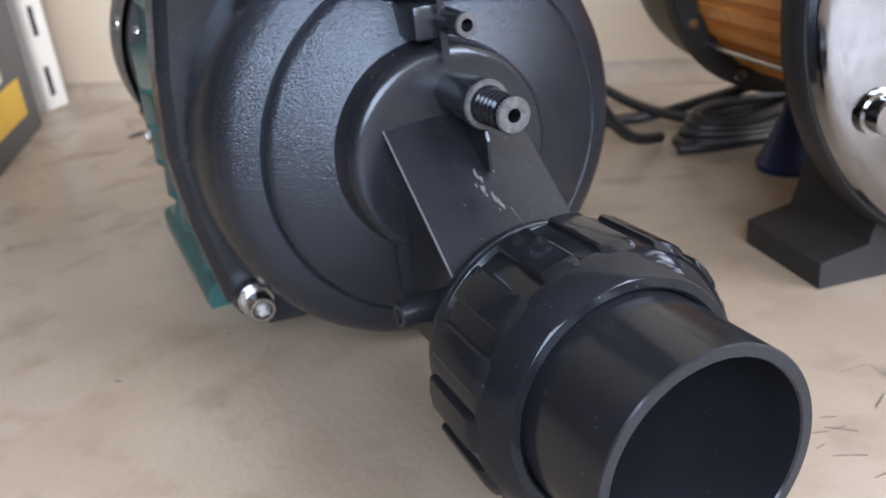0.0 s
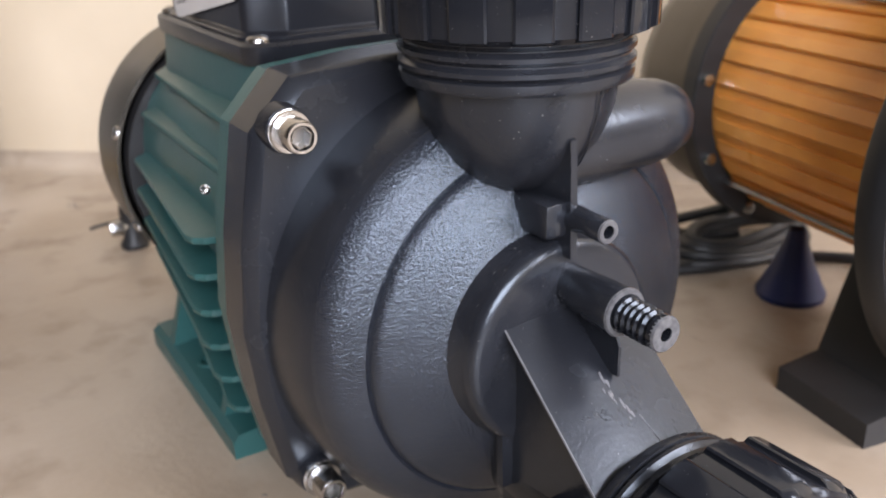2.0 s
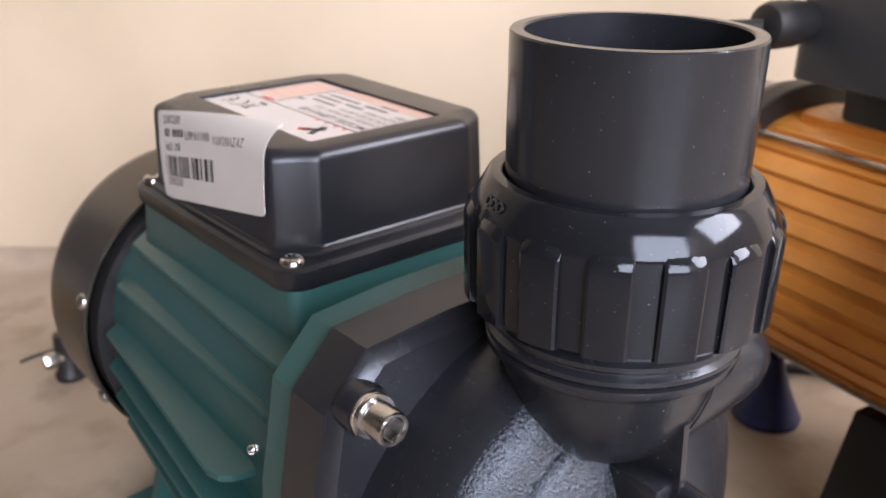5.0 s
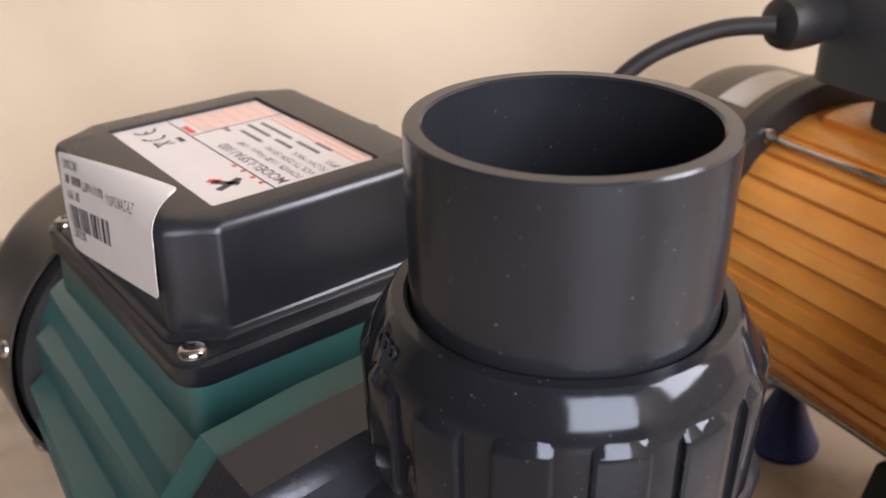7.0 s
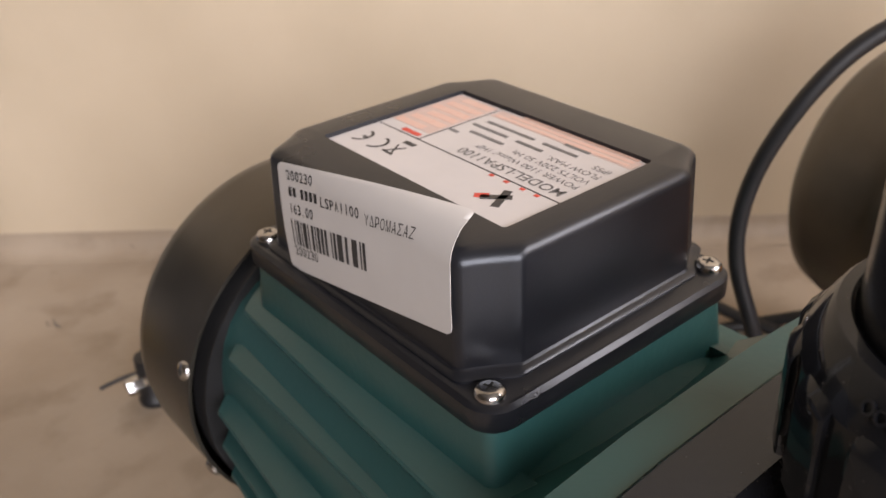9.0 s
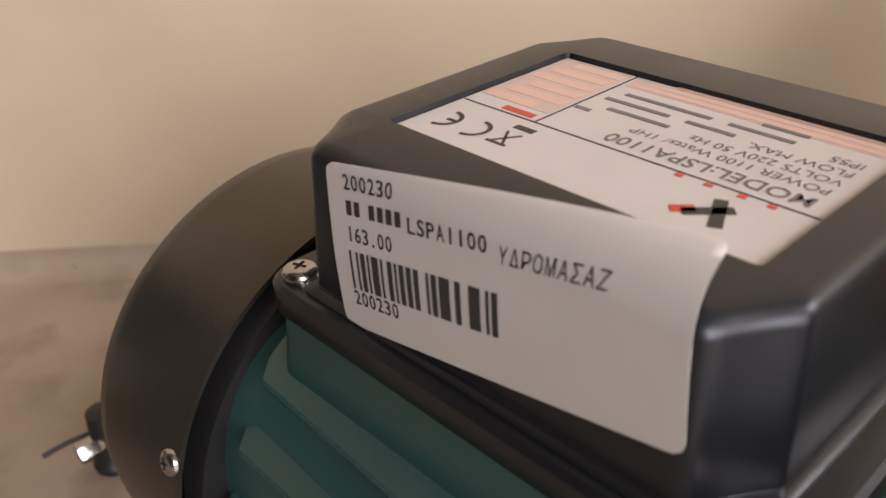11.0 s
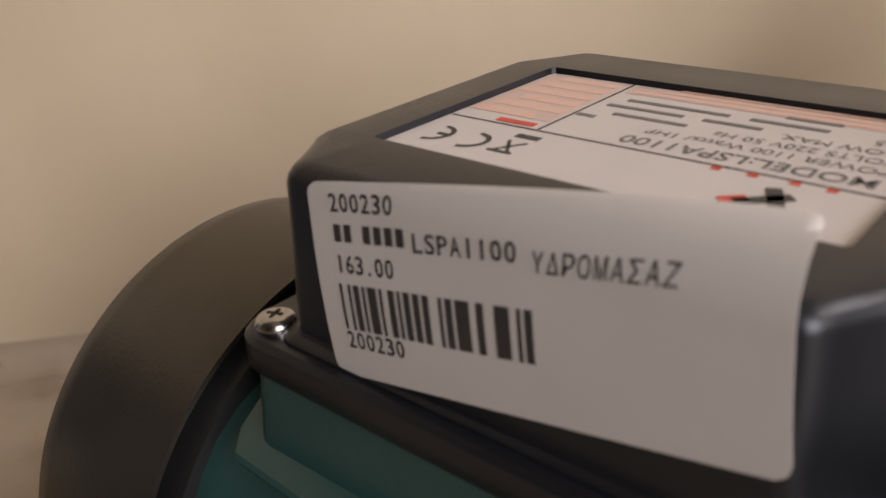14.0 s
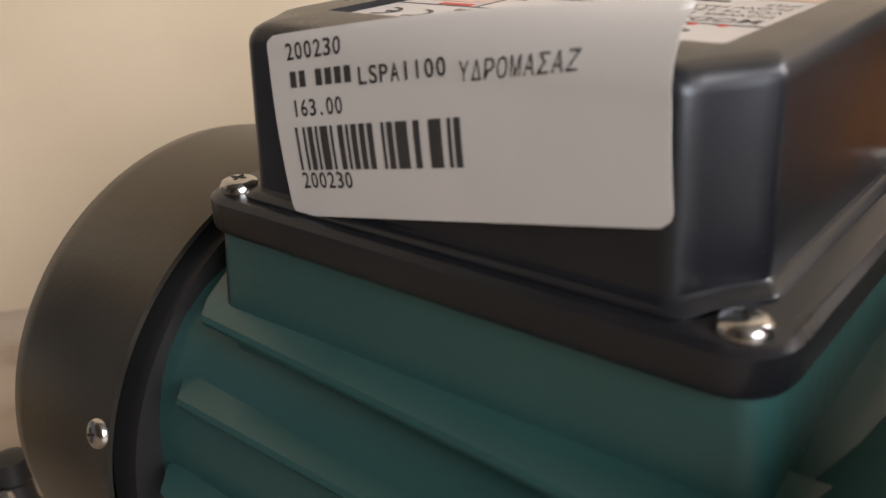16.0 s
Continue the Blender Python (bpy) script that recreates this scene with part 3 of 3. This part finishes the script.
def lid_loop(x0, x1, y0, y1, cx, cy, z, r, dent):
    """The lid's outline: cut corners, each hollowed by dent to clear its screw."""
    P = [Vector(p) for p in soft_octagon(x0, x1, y0, y1, cx, cy, z, r)]
    mid = Vector(((x0 + x1) / 2, (y0 + y1) / 2, z))
    out = []
    for k in range(8):
        out += P[5 * k:5 * k + 5]
        if k % 2 == 0:
            a, b = P[5 * k + 4], P[5 * (k + 1)]
            side = (b - a).normalized()
            inward = Vector((-side.y, side.x, 0))
            if inward.dot(mid - a) < 0:
                inward = -inward
            for q in range(1, 6):
                out.append(a.lerp(b, q / 6) + inward * dent * math.sin(math.pi * q / 6))
    return [tuple(p) for p in out]


def oct_lid(grow, z, r=0.0042, dent=0.0003):
    return lid_loop(-0.0446 - grow, 0.0500 + grow, 0.0795 - grow, 0.1868 + grow, 0.0145, 0.0090, z, r, dent)


LTOP = 0.2097
rx0, rx1, ry0, ry1 = -0.0262, 0.0314, 0.0904, 0.1738
lid = loft([oct_lid(0.0030, 0.1742), oct_lid(0.0030, 0.1752), oct_lid(0.0024, 0.1759), oct_lid(0.0013, 0.1763), oct_lid(0.0008, 0.1770), oct_lid(-0.0002, LTOP - 0.0040), oct_lid(-0.0005, LTOP - 0.0026), oct_lid(-0.0013, LTOP - 0.0012), oct_lid(-0.0024, LTOP - 0.0004), oct_lid(-0.0038, LTOP, 0.003, 0.0003), lid_loop(rx0, rx1, ry0, ry1, 0.0008, 0.0008, LTOP, 0.0002, 0), lid_loop(rx0 + 0.0002, rx1 - 0.0002, ry0 + 0.0002, ry1 - 0.0002, 0.0008, 0.0008, LTOP - 0.0014, 0.0002, 0)])
part("lid", lid, LID, box, "black plastic lid with cut corners", angle=32)
for sx, sy in ((-0.0437, 0.0772), (-0.0437, 0.1868), (0.0448, 0.0772), (0.0448, 0.1868)):
    pan_screw(box, Matrix.Translation((sx, sy, 0.1744)), 0.0043, 0.0026)
part("box_knob", lathe([(0.005, 0.1900), (0.005, 0.2050), (0.0042, 0.2066), (0.0, 0.2070)], (0.0488, 0.124), "z", 20), LID, box)

# the printed plate in the lid
PZ = LTOP - 0.0012
plate = part("rating_plate", block(rx0 + 0.0006, rx1 - 0.0006, ry0 + 0.0006, ry1 - 0.0006, PZ - 0.0003, PZ, 0), PLATE, pump, "white printed rating plate with red and black writing")


def flat(x0, x1, y0, y1, lift=0.00012):
    return block(min(x0, x1), max(x0, x1), min(y0, y1), max(y0, y1), PZ - 0.00005, PZ + lift, 0)


def lettering(body, size, place, bold=0.0, shear=0.0, widen=1.0):
    """The built-in font as a flat bmesh; place turns (u, v) into a point of the world."""
    cu = bpy.data.curves.new("letters", "FONT")
    cu.body, cu.size, cu.offset, cu.shear, cu.resolution_u = body, size, bold, shear, 3
    ob = bpy.data.objects.new("letters", cu)
    scene.collection.objects.link(ob)
    bpy.context.view_layer.update()
    me = bpy.data.meshes.new_from_object(ob.evaluated_get(bpy.context.evaluated_depsgraph_get()))
    bm = bmesh.new()
    bm.from_mesh(me)
    bpy.data.objects.remove(ob)
    bpy.data.curves.remove(cu)
    bpy.data.meshes.remove(me)
    for v in bm.verts:
        v.co = place(v.co.x * widen, v.co.y)
    return bm


# the plate reads from its far side: lines run towards +y, line tops towards -x
def plate_text(body, size, x, y, mat=WASHED_INK, bold=0.0, label="", widen=1.0):
    bm = lettering(body, size, lambda u, v: Vector((x - v, y + u, PZ + 0.0001)), bold=bold, widen=widen)
    part("print", bm, mat, plate, label)


plate_text("MODEL:LSPA1100", 0.0056, 0.0012, 0.0945, WASHED_INK, bold=0.00006, label="printed model line")
plate_text("POWER 1100 Watts/ 1HP", 0.0038, 0.0062, 0.0945, bold=0.0)
plate_text("VOLTS 220V 50 Hz", 0.0038, 0.0106, 0.0945, bold=0.0)
plate_text("FLOW MAX.", 0.0038, 0.0150, 0.0945, bold=0.0)
plate_text("IP55", 0.0038, 0.0194, 0.0945, bold=0.0)
for x, y0, y1 in ((0.0102, 0.131, 0.146), (0.0149, 0.119, 0.130), (0.0149, 0.134, 0.150), (0.0194, 0.109, 0.123), (0.0194, 0.127, 0.148), (0.0068, 0.148, 0.152), (0.0236, 0.108, 0.118)):
    part("print", flat(x, x + 0.0014, y0, y1), WASHED_INK, plate)
part("print", flat(-0.0052, -0.0048, ry0 + 0.001, ry1 - 0.001), INK, plate, "thin ruled line")
part("print", flat(-0.0050, rx1 - 0.001, 0.1524, 0.1528), INK, plate)
for k in range(6):
    x = 0.0003 + k * 0.0051
    part("print", flat(x, x + 0.0032, 0.1545 + (0.004 if k < 1 else 0), 0.1722 - 0.002 * (k % 3)), PALE_RED, plate, "block of pale red small print")
for k in range(3):
    x = 0.0250 + k * 0.0025
    part("print", flat(x, x + 0.0015, 0.0945, 0.150 - 0.004 * k), PALE_RED, plate)
part("print", flat(0.0002, rx1 - 0.0016, 0.1535, 0.1728, 0.00006), PINK, plate, "pale pink printed field")
part("print", flat(0.0242, rx1 - 0.0016, 0.0925, 0.1516, 0.00006), PINK, plate)
part("print", flat(-0.0038, -0.0018, 0.1545, 0.1630), RED_INK, plate)
# logo as plain strokes
for ox, oy, ang, ln, mat in ((-0.0142, 0.1045, 25, 0.0100, INK), (-0.0146, 0.1062, -48, 0.0088, INK), (-0.0166, 0.1098, -48, 0.0042, RED_INK)):
    bar = block(-ln / 2, ln / 2, -0.0012, 0.0012, -0.00005, 0.00015, 0)
    bar.transform(Matrix.Translation((ox, oy, PZ)) @ Matrix.Rotation(radians(ang), 4, "Z"))
    part("logo", bar, mat, plate)
for k, y in enumerate((0.0985, 0.1040, 0.1105, 0.1165)):
    part("logo", flat(-0.0068, -0.0052 - 0.0004, y, y + 0.0016), RED_INK, plate)


def arc(cx, cy, r, w, a0, a1, n=16):
    bm = bmesh.new()
    rows = []
    for k in range(n + 1):
        a = radians(a0 + (a1 - a0) * k / n)
        rows.append([bm.verts.new((cx + q * math.cos(a), cy + q * math.sin(a), PZ + 0.0001)) for q in (r - w, r)])
    for a, b in zip(rows, rows[1:]):
        bm.faces.new((a[0], a[1], b[1], b[0]))
    return bm


part("print", arc(-0.0155, 0.1600, 0.0042, 0.0010, 180, 360), INK, plate, "conformity mark")
part("print", arc(-0.0155, 0.1682, 0.0042, 0.0010, 180, 360), INK, plate)
part("print", flat(-0.0160, -0.0150, 0.1642, 0.1672), INK, plate)
for ang in (32, -32):
    bar = block(-0.0036, 0.0036, -0.0003, 0.0003, -0.00005, 0.0001, 0)
    bar.transform(Matrix.Translation((-0.0150, 0.1515, PZ)) @ Matrix.Rotation(radians(ang), 4, "Z"))
    part("print", bar, INK, plate)
part("print", flat(-0.0182, -0.0174, 0.1490, 0.1540), INK, plate)
part("print", flat(-0.0100, -0.0082, 0.1490, 0.1540), INK, plate)

# the price sticker, folded over the lid's upper edge
ANG = radians(10.3)
STW, STH, FOLD = 0.0795, 0.0340, 0.2058


def sticker(u, v, lift=0.0):
    y = 0.1652 - u * math.cos(ANG) + v * math.sin(ANG) - 0.0022 * (v / STH) ** 2 * (u / STW)
    z = 0.1742 + u * math.sin(ANG) + v * math.cos(ANG)
    r = 0.0117
    slope = 0.085
    x = -0.0476 + (z - 0.1742) * slope - 0.0006 * math.sin(min(1, max(0, (z - 0.1742) / 0.03)) * math.pi)
    nx, nz = -1.0, 0.08
    if z > FOLD:
        xf = -0.0476 + (FOLD - 0.1742) * slope
        a = (z - FOLD) / r
        x = xf + r * (1 - math.cos(a)) + 0.085 * r * math.sin(a)
        z = FOLD + r * math.sin(a)
        nx, nz = -math.cos(a), math.sin(a)
    return Vector((x + nx * lift, y, z + nz * lift))


st = bmesh.new()
NU, NV, RC = 40, 28, 0.0025
grid = {}
for i in range(NU + 1):
    for j in range(NV + 1):
        u, v = STW * i / NU, STH * j / NV
        du, dv = min(u, STW - u), min(v, STH - v)
        if du < RC and dv < RC:
            d = math.hypot(RC - du, RC - dv)
            if d > RC:
                k = RC / d
                nu, nv = RC - (RC - du) * k, RC - (RC - dv) * k
                u = nu if u < STW / 2 else STW - nu
                v = nv if v < STH / 2 else STH - nv
        grid[i, j] = st.verts.new(sticker(u, v))
for i in range(NU):
    for j in range(NV):
        st.faces.new((grid[i, j], grid[i + 1, j], grid[i + 1, j + 1], grid[i, j + 1]))
extruded = bmesh.ops.extrude_face_region(st, geom=st.faces[:])
for v in extruded["geom"]:
    if isinstance(v, bmesh.types.BMVert):
        v.co.x += 0.00018
price = part("price_sticker", st, PAPER, pump, "white paper price sticker with a barcode, folded over the lid edge", angle=60)


def on_sticker(u0, v0):
    return lambda u, v: sticker(u0 + u, v0 + v, 0.00012)


def sticker_text(body, size, u, v, shear=0.0, widen=0.8, bold=0.0):
    bm = lettering(body, size, on_sticker(u, v), bold=bold, shear=shear, widen=widen)
    bmesh.ops.subdivide_edges(bm, edges=[e for e in bm.edges if e.calc_length() > 0.002], cuts=2)
    part("print", bm, INK, price)


def sticker_bar(u0, u1, v0, v1):
    bm = bmesh.new()
    n = max(1, int((v1 - v0) / 0.001))
    rows = [[bm.verts.new(sticker(u, v0 + (v1 - v0) * k / n, 0.00012)) for u in (u0, u1)] for k in range(n + 1)]
    for a, b in zip(rows, rows[1:]):
        bm.faces.new((a[0], a[1], b[1], b[0]))
    part("print", bm, INK, price)


def sticker_line(body, u0, u1, v, size=0.0043, shear=0.0, bold=0.00005):
    """Printer writing: each letter fills its own cell of one width between u0 and u1."""
    cell = (u1 - u0) / (len(body) - 0.2)
    for k, letter in enumerate(body):
        probe = lettering(letter, size, lambda a, b: Vector((a, b, 0)), bold=bold)
        lo, hi = min(q.co.x for q in probe.verts), max(q.co.x for q in probe.verts)
        probe.free()
        wide = cell * 0.78 / (hi - lo) if hi - lo > size * 0.3 else min(1.0, cell * 0.5 / (hi - lo))
        start = u0 + cell * (k + 0.39) - wide * (lo + hi) / 2
        sticker_text(letter, size, start, v, shear, wide, bold)


sticker_line("200230", 0.0052, 0.0192, 0.0292)
for k, uu in enumerate((0.0055, 0.0079, 0.0122, 0.0146, 0.0170, 0.0194)):
    sticker_bar(uu, uu + 0.0016, 0.0242, 0.0271)
sticker_line("LSPA1100", 0.0228, 0.0420, 0.0236)
sticker_line("\u03a5\u0394\u03a1\u039f\u039c\u0391\u03a3\u0391\u0396", 0.0444, 0.0655, 0.0224, shear=0.12, bold=0.0)
sticker_line("163.00", 0.0052, 0.0182, 0.0190)
sticker_line("200230", 0.0048, 0.0182, 0.0056)
u = 0.0050
random.seed(5)
widths = (1, 2, 1, 1, 2, 1, 1, 1, 3, 1, 1, 2, 2, 1, 1, 1, 2, 1, 2, 1, 2, 3, 1, 1, 2, 1, 4, 2, 2, 3, 4, 2, 1, 1, 2, 1)
unit = 0.0398 / sum(widths)
for k, w in enumerate(widths):
    if k % 2 == 0:
        sticker_bar(u, u + w * unit, 0.0090, 0.0170)
    u += w * unit

# ---- the second pump ----
QX, QZ = 0.254, 0.1165
second = thing("stainless_pump", (QX, 0.02, 0), "electric pump with orange ribbed motor and polished steel front", "pump")
dish = [(0.0, -0.1020), (0.027, -0.1020), (0.038, -0.1000), (0.043, -0.0920), (0.049, -0.0860), (0.058, -0.0860), (0.067, -0.0900), (0.074, -0.0890), (0.083, -0.0820), (0.091, -0.0760), (0.099, -0.0730), (0.106, -0.0710), (0.107, -0.0685), (0.1085, -0.0640)]
part("steel_front", lathe(dish, (QX, QZ), "y", 96), CHROME, second, "polished stainless steel pump front", angle=60)
part("rim", lathe([(0.1065, -0.0650), (0.1090, -0.0655), (0.1100, -0.0630), (0.1100, -0.0530), (0.1075, -0.0500), (0.070, -0.0460), (0.0, -0.0460)], (QX, QZ), "y", 96), RUBBER, second, "black rim round the steel front", angle=40)
for ang in (203, 143, 263, 323, 23, 83):
    a = radians(ang)
    part("bolt", lathe([(0.0080, -0.0710), (0.0080, -0.0775), (0.0066, -0.0778), (0.0066, -0.0830), (0.0060, -0.0838), (0.0, -0.0840)], (QX + 0.092 * math.cos(a), QZ + 0.092 * math.sin(a)), "y", 6 * 4), CHROME, second, "steel bolt on the front", angle=30)
part("orange_body", loft([[(QX + 0.0650 * math.cos(2 * math.pi * k / 48), y, QZ + 0.0650 * math.sin(2 * math.pi * k / 48)) for k in range(48)] for y in (-0.056, 0.098)]), ORANGE, second, "orange lacquered motor body", angle=30)
for k in range(34):
    a = 2 * math.pi * k / 34
    if 73 < math.degrees(a) < 107:
        continue
    c, q0 = math.cos(a), math.sin(a)
    t = Vector((-q0, 0, c))
    o = Vector((c, 0, q0))
    base = Vector((QX, 0, QZ))
    loops = []
    for y, r in ((-0.055, 0.0675), (0.084, 0.0675), (0.090, 0.0660), (0.092, 0.0620)):
        loops.append([tuple(base + o * q + t * w + Vector((0, y, 0))) for q, w in ((0.060, -0.0046), (r - 0.0014, -0.0044), (r, 0.0014), (r - 0.0008, 0.0022), (0.060, 0.0026))])
    part("fin", loft(loops), ORANGE, second, angle=25)
saddle = []
for y in (-0.055, 0.080):
    arc_out = [(QX + 0.0690 * math.cos(radians(q)), y, QZ + 0.0690 * math.sin(radians(q))) for q in range(74, 107, 4)]
    arc_in = [(QX + 0.060 * math.cos(radians(q)), y, QZ + 0.060 * math.sin(radians(q))) for q in range(106, 73, -4)]
    saddle.append(arc_out + arc_in)
part("smooth_panel", loft(saddle), ORANGE, second, "smooth orange panel under the terminal box", angle=40)
for ang in (219, 124, 321, 56):
    a = radians(ang)
    part("tie_rod", tube([(QX + 0.0695 * math.cos(a), y, QZ + 0.0695 * math.sin(a)) for y in (-0.055, 0.02, 0.092)], 0.0016, 10, 2), STEEL, second, "bright tie rod along the motor")
rear = part("rear_cover", lathe([(0.0565, 0.0910), (0.0705, 0.0910), (0.0750, 0.0940), (0.0760, 0.1000), (0.0755, 0.1080), (0.0715, 0.1090), (0.0710, 0.1430), (0.0685, 0.1540), (0.0625, 0.1600), (0.0515, 0.1625), (0.0365, 0.1620), (0.0345, 0.1580), (0.0120, 0.1580), (0.0000, 0.1590)], (QX, QZ), "y", 72), FAN, second, "dull grey steel rounded fan cover", angle=35)
for ang in (205, 170, 240, 125):
    a = radians(ang)
    part("screw", lathe([(0.0036, 0.0925), (0.0036, 0.0885), (0.003, 0.0875), (0.0, 0.0872)], (QX + 0.0720 * math.cos(a), QZ + 0.0720 * math.sin(a)), "y", 16), STEEL, rear)
part("cover_ring", lathe([(0.0660, 0.0900), (0.0772, 0.0900), (0.0778, 0.0910), (0.0778, 0.1005), (0.0660, 0.1005)], (QX, QZ), "y", 72, closed=True), RUBBER, rear, "black ring before the fan cover", angle=30)
sheet = bmesh.new()
rows = [[sheet.verts.new((QX + 0.0715 * math.cos(radians(a)), y, QZ + 0.0715 * math.sin(radians(a)))) for y in (0.106, 0.130)] for a in range(84, 120, 3)]
for a, b in zip(rows, rows[1:]):
    sheet.faces.new((a[0], a[1], b[1], b[0]))
part("paper_label", sheet, PAPER, rear, "white paper label on the fan cover", angle=60)
part("foot", loft([[(QX + x, y, z) for x, z in ((-0.086, 0.0), (0.086, 0.0), (0.086, 0.012), (0.064, 0.016), (0.050, 0.062), (-0.050, 0.062), (-0.064, 0.016), (-0.086, 0.012))] for y in (-0.0541, -0.0530, -0.0020, -0.0009)]), RUBBER, second, "black cast foot", angle=25)
part("foot_front", loft([rounded(QX - 0.045, QX + 0.045, -0.0640, -0.0535, 0.003, z) for z in (0.0, 0.005)] + [rounded(QX - 0.040, QX + 0.040, -0.0600, -0.0535, 0.003, z) for z in (0.006, 0.026)]), DARK, second, "dark grey front of the foot", angle=30)
tbox = part("terminal_box", loft([rounded(0.238, 0.302, -0.004, 0.064, 0.010, z) for z in (0.172, 0.198)] + [rounded(0.219, 0.325, -0.022, 0.081, 0.010, z) for z in (0.2030, 0.268)] + [rounded(0.223, 0.321, -0.018, 0.077, 0.010, 0.273)]), DARK, second, "dark grey terminal box on the motor", angle=40)
part("cable_gland", lathe([(0.0, 0.190), (0.006, 0.190), (0.0095, 0.192), (0.0110, 0.196), (0.0110, 0.207), (0.009, 0.222)], (0.074, 0.230), "x", 20), RUBBER, tbox, "black cable gland")

# the pump stands turned a little towards its neighbour
stand = Matrix.Translation((0.265, 0.070, 0)) @ Matrix.Rotation(radians(-10.5), 4, "Z") @ Matrix.Translation((-0.254, -0.095, 0))
for piece in second.children_recursive:
    piece.data.transform(stand)

cable = thing("power_cable", (0.24, 0.15, 0), "black rubber power cable looped on the concrete floor", "cable")
part("lead", tube([(0.197, 0.060, 0.230), (0.184, 0.078, 0.227), (0.165, 0.098, 0.214), (0.150, 0.112, 0.190), (0.1425, 0.124, 0.155), (0.1420, 0.126, 0.119), (0.149, 0.116, 0.080), (0.164, 0.114, 0.045), (0.192, 0.122, 0.016), (0.225, 0.136, 0.0045)], 0.0036, 12, 8), RUBBER, cable)
for k in range(4):
    pts = []
    for q in range(13):
        a = 2 * math.pi * q / 12 + k * 0.5
        pts.append((0.283 + (0.056 - 0.004 * k) * math.cos(a), 0.117 + (0.026 - 0.003 * k) * math.sin(a), 0.0042 + 0.0042 * k + 0.002 * math.sin(a * 2 + k)))
    part("loop", tube(pts, 0.0034, 10, 4), RUBBER, cable)
part("lead", tube([(0.320, 0.100, 0.034), (0.300, 0.119, 0.030), (0.272, 0.150, 0.016), (0.250, 0.178, 0.0045), (0.224, 0.191, 0.0036), (0.16, 0.215, 0.0036)], 0.0036, 10, 6), RUBBER, cable)
part("lead", tube([(0.225, 0.262, 0.0300), (0.238, 0.225, 0.0200), (0.246, 0.195, 0.0110), (0.254, 0.165, 0.0070), (0.268, 0.140, 0.0060), (0.285, 0.120, 0.010)], 0.0036, 10, 6), RUBBER, cable)
part("lead", tube([(0.220, 0.112, 0.0036), (0.245, 0.101, 0.0036), (0.272, 0.096, 0.0036), (0.300, 0.080, 0.0036), (0.318, 0.055, 0.0060), (0.345, 0.040, 0.0036)], 0.0036, 10, 6), RUBBER, cable)

cone = thing("cone_foot", (0.2535, 0.055, 0), "small dark blue plastic cone standing on the floor under the motor", "cone")
part("cone", lathe([(0.0, 0.0), (0.0190, 0.0), (0.0195, 0.003), (0.0180, 0.0055), (0.0115, 0.020), (0.0070, 0.032), (0.0048, 0.041), (0.0, 0.0425)], (0.2535, 0.055), "z", 40), BLUE, cone)

# ---- things by the wall ----
fit_valve = thing("valve_fitting", (-0.050, 0.356, 0), "small black valve fitting with a bright nut on the floor", "fitting")
part("body", lathe([(0.0, 0.0), (0.009, 0.0), (0.0095, 0.003), (0.0065, 0.008), (0.0060, 0.019), (0.0075, 0.021), (0.0070, 0.030), (0.0, 0.032)], (-0.044, 0.360), "z", 20), RUBBER, fit_valve)
part("nut", lathe([(0.0, -0.059), (0.0045, -0.059), (0.0052, -0.057), (0.0052, -0.050), (0.004, -0.048)], (0.358, 0.016), "x", 6), STEEL, fit_valve, "bright hexagonal nut", angle=20)
part("lever", tube([(-0.048, 0.362, 0.020), (-0.060, 0.366, 0.018), (-0.070, 0.368, 0.016)], 0.0012, 8, 4), RUBBER, fit_valve)

case = thing("equipment_case", (-0.21, 0.42, 0), "dark grey metal case with white and yellow labels", "case")
turn = Matrix.Translation((-0.164, 0.385, 0)) @ Matrix.Rotation(radians(-14), 4, "Z")
part("body", block(-0.16, 0.0, 0.0, 0.16, 0.0, 0.24, 0.004, 2, turn), CASE, case)
part("label_sheet", block(-0.006, 0.0006, 0.020, 0.080, 0.055, 0.110, 0.0005, 1, turn), PAPER, case, "white paper label")
part("yellow_label", block(-0.006, 0.0007, 0.030, 0.120, 0.020, 0.050, 0.0005, 1, turn), YELLOW, case, "yellow warning label")
upright = thing("slotted_upright", (-0.115, 0.60, 0), "white painted slotted steel upright leaning by the wall", "upright")
turn2 = Matrix.Translation((-0.128, 0.600, 0)) @ Matrix.Rotation(radians(-40), 4, "Z")
part("profile", block(-0.020, 0.012, -0.004, 0.004, 0.0, 0.42, 0.001, 1, turn2), WHITE, upright)
part("profile", block(0.008, 0.012, -0.004, 0.030, 0.0, 0.42, 0.001, 1, turn2), WHITE, upright)
# solid dark blocks stand in for the shade in the slots
for k in range(7):
    part("slot_shade", block(0.0075, 0.0124, 0.008, 0.016, 0.012 + 0.055 * k, 0.040 + 0.055 * k, 0.001, 1, turn2), HOLE_SHADE, upright)
